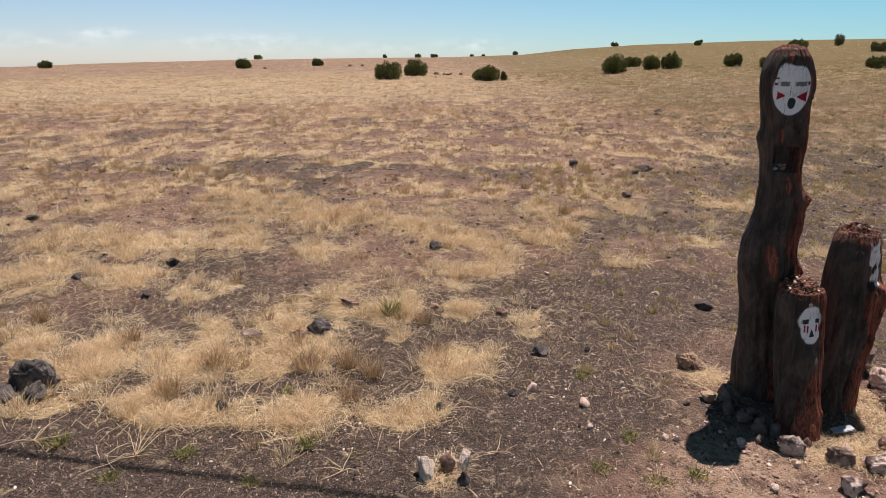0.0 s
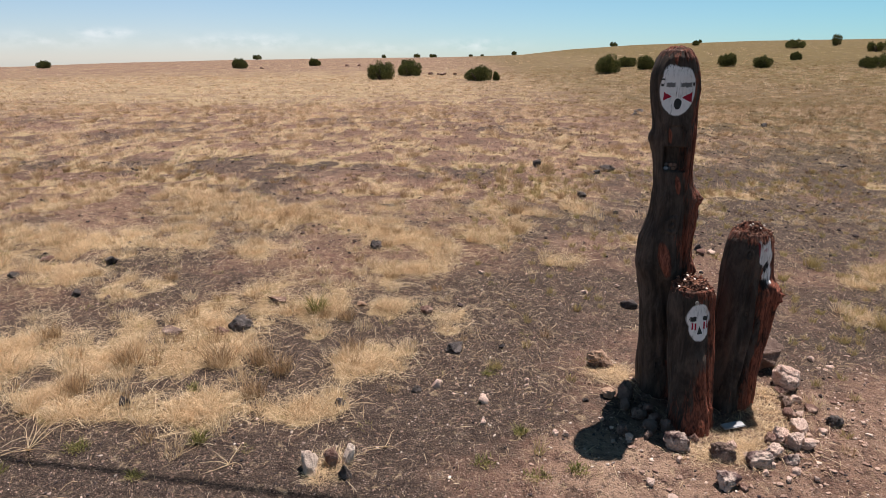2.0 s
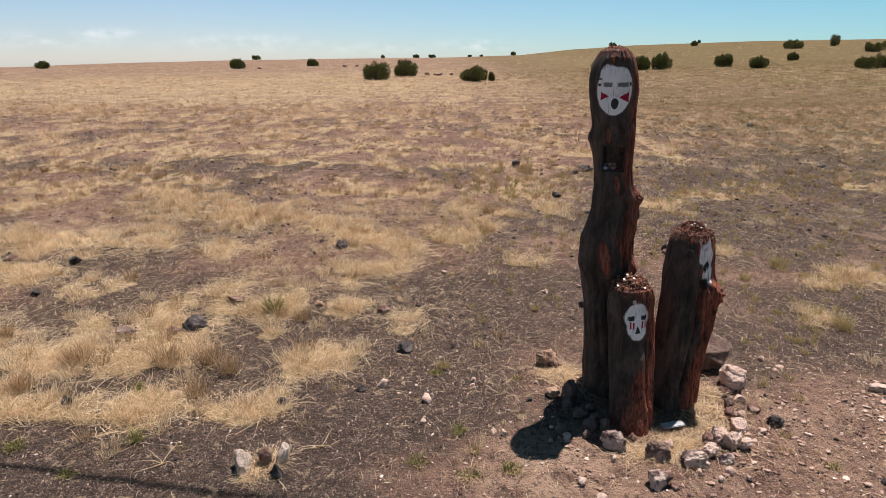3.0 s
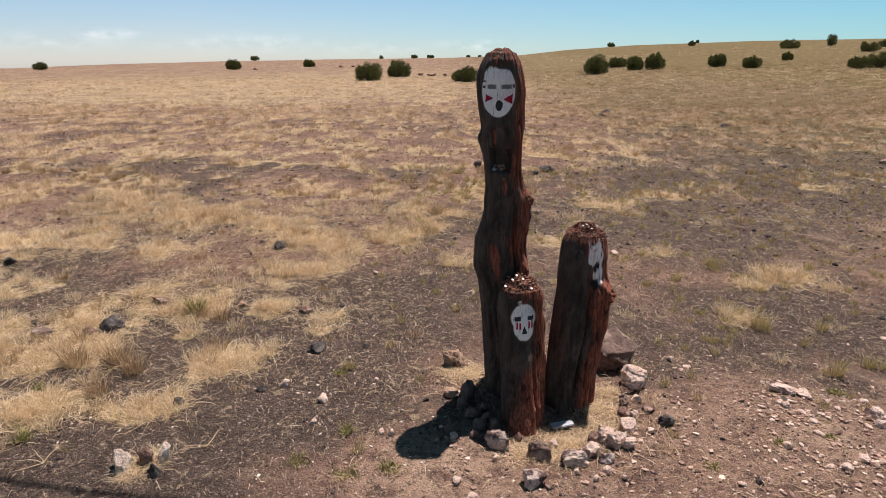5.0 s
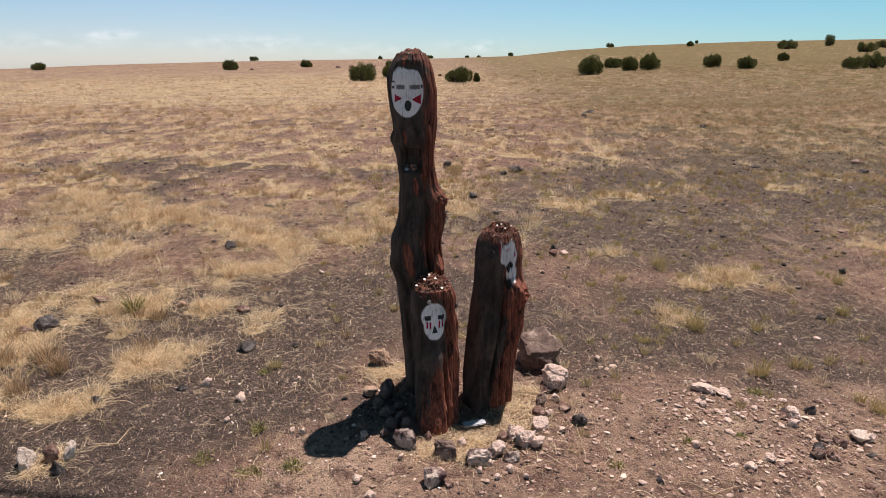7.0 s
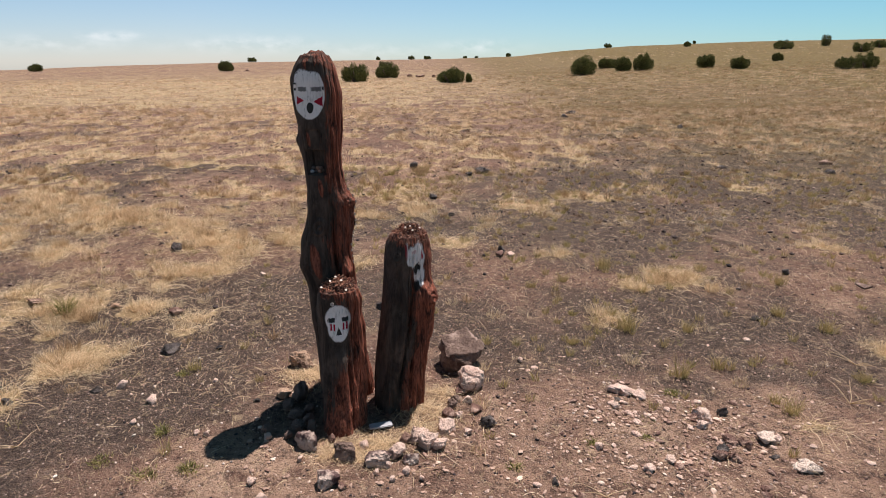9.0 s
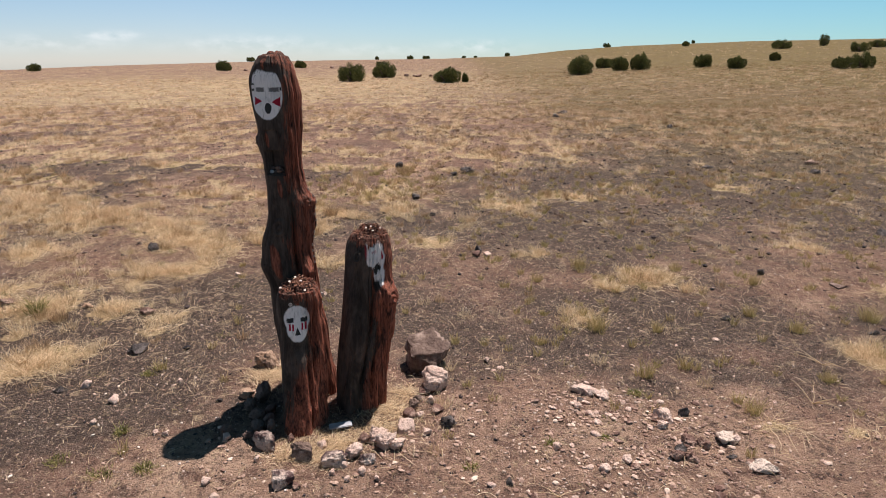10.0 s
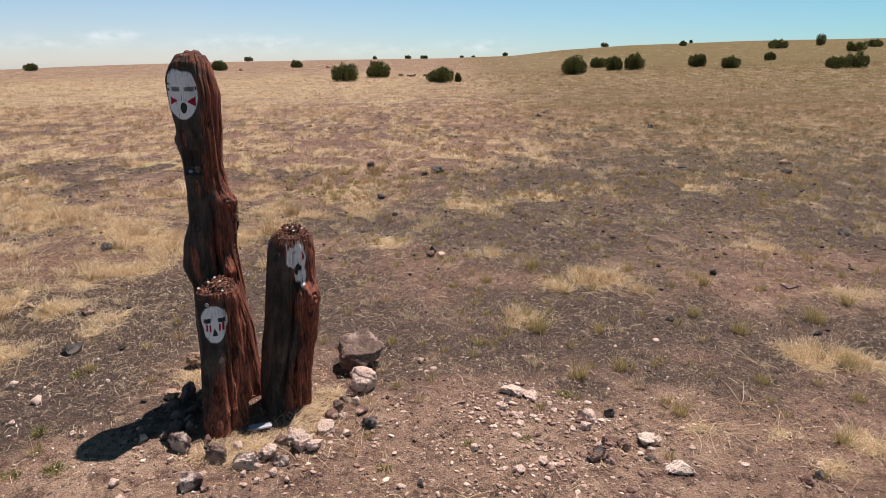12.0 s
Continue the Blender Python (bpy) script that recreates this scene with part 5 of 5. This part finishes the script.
def gravel(name, count, sx, sy, x0, x1, y0, y1, lo, hi, material, label, seed, spots=None, fine=False):
    rng = np.random.RandomState(seed)
    x, y = rng.uniform(x0, x1, count), rng.uniform(y0, y1, count)
    keep = rng.rand(count) < spots(x, y)
    x, y = x[keep], y[keep]
    n = len(x)
    bm = bmesh.new()
    if fine:
        bmesh.ops.create_cone(bm, segments=4, radius1=1, radius2=0.7, depth=1.2, cap_ends=True, cap_tris=True)
        bmesh.ops.delete(bm, geom=[f for f in bm.faces if f.normal.z < -0.9], context='FACES')
    else:
        bmesh.ops.create_icosphere(bm, subdivisions=1, radius=1)
    bmesh.ops.triangulate(bm, faces=bm.faces[:])
    bm.verts.index_update()
    unit = np.array([v.co[:] for v in bm.verts])
    tri = np.array([[v.index for v in f.verts] for f in bm.faces])
    bm.free()
    size = lo + (hi - lo) * rng.rand(n) ** 3
    a = rng.uniform(0, 6.28, n)
    shape = unit[None] * rng.uniform(0.62, 1.22, (n, len(unit), 1)) * (rng.uniform(0.7, 1.3, (n, 1, 3)) * [sx, sy, 0.52])
    px = shape[..., 0] * np.cos(a)[:, None] - shape[..., 1] * np.sin(a)[:, None]
    py = shape[..., 0] * np.sin(a)[:, None] + shape[..., 1] * np.cos(a)[:, None]
    v = np.stack([px, py, shape[..., 2]], -1) * size[:, None, None] / 2
    v += np.stack([x, y, soil_z(x, y) + size * 0.12], 1)[:, None]
    f = (tri[None] + (np.arange(n) * len(unit))[:, None, None]).reshape(-1, 3)
    return tagged(new(name, raw_mesh(name, v.reshape(-1, 3), f, material)), label, "gravel", kind="stuff")


M_PEBBLE = pebble_material("pale_pebbles", (0.26, 0.16, 0.125), (0.5, 0.345, 0.27), (0.78, 0.61, 0.5))
M_CHALK = pebble_material("chalky_chips", (0.42, 0.32, 0.27), (0.7, 0.58, 0.5), (0.9, 0.8, 0.71))
M_GRIT = pebble_material("dark_cinder_grit", (0.03, 0.027, 0.03), (0.08, 0.06, 0.06), (0.16, 0.1, 0.085))
stony = lambda x, y: np.clip(0.12 + 0.9 * np.exp(-(((x - 4.3) / 1.2) ** 2 + ((y - 3.8) / 0.75) ** 2)) * grain(x, y, 0.25) * 1.4 + 0.25 * bare_patch(x, y) * grain(x, y, 0.4), 0, 1)
gravel("gravel", 36000, 1, 0.8, -5, 9.5, 2.8, 8.5, 0.006, 0.03, M_PEBBLE, "scattered pale pebbles on the bare soil", 21, stony)
gravel("gravel", 19000, 1, 0.75, 2.6, 7.0, 2.8, 5.2, 0.009, 0.05, M_PEBBLE, "broken pale stones strewn on the bare soil", 22, lambda x, y: np.exp(-(((x - 4.4) / 0.95) ** 2 + ((y - 3.8) / 0.6) ** 2)) * (0.2 + 0.9 * grain(x, y, 0.22) ** 1.5))
gravel("gravel", 900, 1, 0.8, 1.7, 3.6, 3.1, 4.7, 0.012, 0.05, M_PEBBLE, "small pale stones round the ring", 27, lambda x, y: 0.1 + 0.8 * np.exp(-((np.hypot(x - 2.45, y - 4.0) - 0.72) / 0.16) ** 2))
gravel("gravel", 9000, 1, 0.8, -8, 14, 8, 18, 0.015, 0.06, M_PEBBLE, "pale stones scattered over the middle plain", 25, lambda x, y: 0.25 + 0.6 * bare_patch(x, y) * grain(x, y, 0.6))
gravel("gravel", 9000, 1, 0.8, -8, 14, 7, 18, 0.02, 0.07, M_GRIT, "dark stones scattered over the middle plain", 26, lambda x, y: 0.2 + 0.6 * grain(x, y, 0.7))
gravel("gravel", 450, 1, 0.8, -5, 10, 3, 14, 0.03, 0.08, M_GRIT, "dark volcanic stones strewn on the plain", 24, lambda x, y: 0.2 + 0.5 * grain(x, y, 1.5))
gravel("gravel", 21000, 1, 0.8, -3.2, 6.6, 2.8, 6.2, 0.006, 0.017, M_PEBBLE, "fine pale pebbles over the dark cinder", 33, lambda x, y: 0.25 + 0.75 * grain(x, y, 0.5), True)
gravel("gravel", 9000, 1, 0.75, -4, 7.5, 2.9, 7.0, 0.008, 0.03, M_CHALK, "small chalky stone chips on dark cinder", 37, lambda x, y: 0.12 + 0.5 * np.exp(-(((x - 1.2) / 0.9) ** 2 + ((y - 4.1) / 0.8) ** 2)) + 0.3 * np.exp(-(((x - 4.2) / 1.2) ** 2 + ((y - 4.2) / 1.0) ** 2)))
gravel("gravel", 13000, 1, 0.9, -5, 9.5, 2.8, 7.5, 0.008, 0.03, M_GRIT, "dark volcanic grit over the soil", 23, lambda x, y: 0.2 + 0.7 * fractal(x + 11, y * 1.4 + 3, 2.4), True)


# ---- small things on the posts ----
def coin(x, y, z, size, material, label, name="coin", thick=0.004, tilt=12):
    bm = bmesh.new()
    bmesh.ops.create_cone(bm, cap_ends=True, segments=20, radius1=size / 2, radius2=size / 2 * 0.94, depth=thick)
    ob = new(name, mesh_of(name, bm, material, False))
    ob.location, ob.rotation_euler = (x, y, z), (radians(tilt), radians(6), 0)
    return tagged(ob, label, "coin", "coins left on the posts")


def top_of(ob, x, y):
    """Height of a post's top at a place in the plan."""
    at = [v.co.z for v in ob.data.vertices if abs(v.co.x + ob.location.x - x) < 0.012 and abs(v.co.y + ob.location.y - y) < 0.012]
    return max(at) if at else ob.location.z


def chips(post, x, y, radius, count, seed):
    """Crumbled flakes of rotten wood heaped on a post's top."""
    rng = random.Random(seed)
    tops = [v.co for v in post.data.vertices if math.hypot(v.co.x + post.location.x - x, v.co.y + post.location.y - y) < radius and v.co.z > post.data.vertices[-1].co.z - 0.12]
    bm = bmesh.new()
    for _ in range(count):
        at = rng.choice(tops)
        res = bmesh.ops.create_cube(bm, size=1.0)
        m = Matrix.Translation(at + Vector((0, 0, 0.002 + 0.008 * rng.random()))) @ Euler((rng.gauss(0, 0.2), rng.gauss(0, 0.2), rng.uniform(0, 6.28))).to_matrix().to_4x4() @ Matrix.Diagonal((rng.uniform(0.007, 0.024), rng.uniform(0.004, 0.011), rng.uniform(0.003, 0.006), 1))
        for v in res["verts"]:
            v.co = m @ (v.co * rng.uniform(0.7, 1.25))
    flakes = part("crumbled_wood", bm, M_FLAKE, post, "crumbled red-brown flakes of rotten wood", False)
    return tagged(flakes, kind="stuff")


chips(short, 2.27, 4.09, 0.125, 260, 61)
chips(middle, 2.73, 4.325, 0.13, 260, 62)
for dx, dy in ((-0.02, 0.04), (0.02, 0.02), (-0.05, 0.0), (-0.1, -0.045), (0.065, -0.075)):
    x, y = 2.27 + dx, 4.085 + dy
    coin(x, y, top_of(short, x, y) + 0.006, 0.017, M_COIN, "pale coin lying on the short post", tilt=22)
coin(2.255, 3.93, 0.835, 0.026, M_COIN, "dull coin pressed into the short post's rim", tilt=80)
for dx, dy in ((-0.03, 0.06), (0.01, 0.02), (0.06, 0.05), (-0.02, -0.01), (0.075, -0.005), (0.03, -0.05)):
    x, y = 2.725 + dx, 4.32 + dy
    coin(x, y, top_of(middle, x, y) + 0.006, 0.015, M_COIN, "pale coin lying on the leaning post", tilt=18)
# coins wedged in a row down the split edge of the tall post
for n in range(13):
    z = 1.5 - 0.042 * n
    edge = max((v.co for v in tall.data.vertices if abs(v.co.z - z) < 0.006 and v.co.y > -0.06), key=lambda c: c.x)
    coin(2.165 + edge.x, 4.39 + edge.y, z, 0.018, M_COIN, "pale coin wedged into the tall post's split edge", tilt=78)
# trinkets in the niche
for dx, dy, dz, mat, label in ((-0.035, 0.0, 0.0, M_CARD, "small white trinket in the carved niche"), (-0.012, 0.012, 0.0, M_BASALT, "small dark pebble in the carved niche"), (0.014, 0.0, 0.0, M_FLAKE, "small brown wooden trinket in the carved niche"), (0.03, 0.02, 0.002, M_BROWNROCK, "small brown pebble in the carved niche"), (0.022, 0.006, 0.022, M_BROWNROCK, "small brown pebble in the carved niche"), (-0.03, 0.018, 0.022, M_BASALT, "small dark pebble in the carved niche"), (0.0, 0.014, 0.021, M_FLAKE, "small brown wooden trinket in the carved niche")):
    bm = bmesh.new()
    bmesh.ops.create_icosphere(bm, subdivisions=2, radius=0.5)
    for v in bm.verts:
        v.co = Vector((v.co.x * 0.03, v.co.y * 0.025, v.co.z * 0.026)) * (1 + 0.3 * noise.noise(v.co * 4 + Vector((dx * 90, 0, 0))))
    ob = new("trinket", mesh_of("trinket", bm, mat))
    ob.location = (2.165 - 0.03 + dx, 4.39 - 0.085 + dy, 1.628 + dz)
    tagged(ob, label, "trinket")
# white card on the straw at the foot of the posts
bm = bmesh.new()
bmesh.ops.create_cube(bm, size=1)
bmesh.ops.scale(bm, vec=(0.15, 0.055, 0.012), verts=bm.verts)
bmesh.ops.bevel(bm, geom=bm.edges[:], offset=0.004, segments=2, affect="EDGES")
card = new("card", mesh_of("card", bm, M_CARD, False))
card.location, card.rotation_euler = (2.55, 3.86, float(soil_z(2.55, 3.86)) + 0.03), (radians(8), radians(-4), radians(12))
tagged(card, "flat white card lying on straw between the posts", "card")


# ---- overhead wire that throws the line of shadow ----
def wire_point(s):
    """Along the wire: s in metres from the middle."""
    k = 6.2
    return Vector((-1.43 + 0.51 / 2.2 * k + s * 0.9922, 3.335 + 0.73 / 2.2 * k - s * 0.125, k + 0.0012 * s * s))


curve = bpy.data.curves.new("overhead_wire", "CURVE")
curve.dimensions, curve.bevel_depth, curve.bevel_resolution = "3D", 0.021, 3
line = curve.splines.new("POLY")
line.points.add(40)
for n, pt in enumerate(line.points):
    pt.co = (*wire_point(-40 + 2 * n), 1)
curve.materials.append(M_CABLE)
wire = tagged(new("overhead_wire", curve), "thick black overhead wire strung between timber poles", "wire")
for s in (-40, 40):
    p = wire_point(s)
    z0 = float(land(p.x, p.y))
    bm = bmesh.new()
    bmesh.ops.create_cone(bm, cap_ends=True, segments=24, radius1=0.16, radius2=0.11, depth=p.z - z0 + 0.7)
    pole = new("utility_pole", mesh_of("utility_pole", bm, M_POLE))
    pole.location = (p.x, p.y + 0.13, (p.z + z0) / 2)
    tagged(pole, "tall grey timber pole carrying the wire", "pole")


# ---- dry forbs with bare pale stalks ----
def stalks(x, y, reach, count, seed):
    rng = random.Random(seed)
    bush = new("dead_forb")
    bush.location = (x, y, float(soil_z(x, y)))
    for _ in range(count):
        a, up = rng.uniform(0, 6.28), rng.uniform(0.15, 0.75)
        line = bpy.data.curves.new("stalk", "CURVE")
        line.dimensions, line.bevel_depth, line.bevel_resolution = "3D", 0.0028, 1
        sp = line.splines.new("POLY")
        sp.points.add(4)
        p = Vector((0, 0, 0))
        for n, pt in enumerate(sp.points):
            pt.co, pt.radius = (*p, 1), 1 - 0.18 * n
            a += rng.gauss(0, 0.25)
            p = p + Vector((math.cos(a) * math.cos(up), math.sin(a) * math.cos(up), math.sin(up) * (1 - 0.25 * n))) * reach * rng.uniform(0.16, 0.3)
        line.materials.append(M_STRAW)
        stem = new("stalk", line)
        stem.parent = bush
    return tagged(bush, "dead forb with bare pale branching stalks", "dead plant")


for n, (x, y, reach, count) in enumerate(((-1.83, 3.5, 0.36, 11), (-2.5, 3.62, 0.3, 7), (-0.6, 3.4, 0.2, 5), (0.3, 3.6, 0.2, 5), (2.6, 5.1, 0.22, 5), (5.9, 4.3, 0.25, 6), (6.3, 4.9, 0.25, 6), (3.9, 3.25, 0.2, 4))):
    stalks(x, y, reach, count, 500 + n)
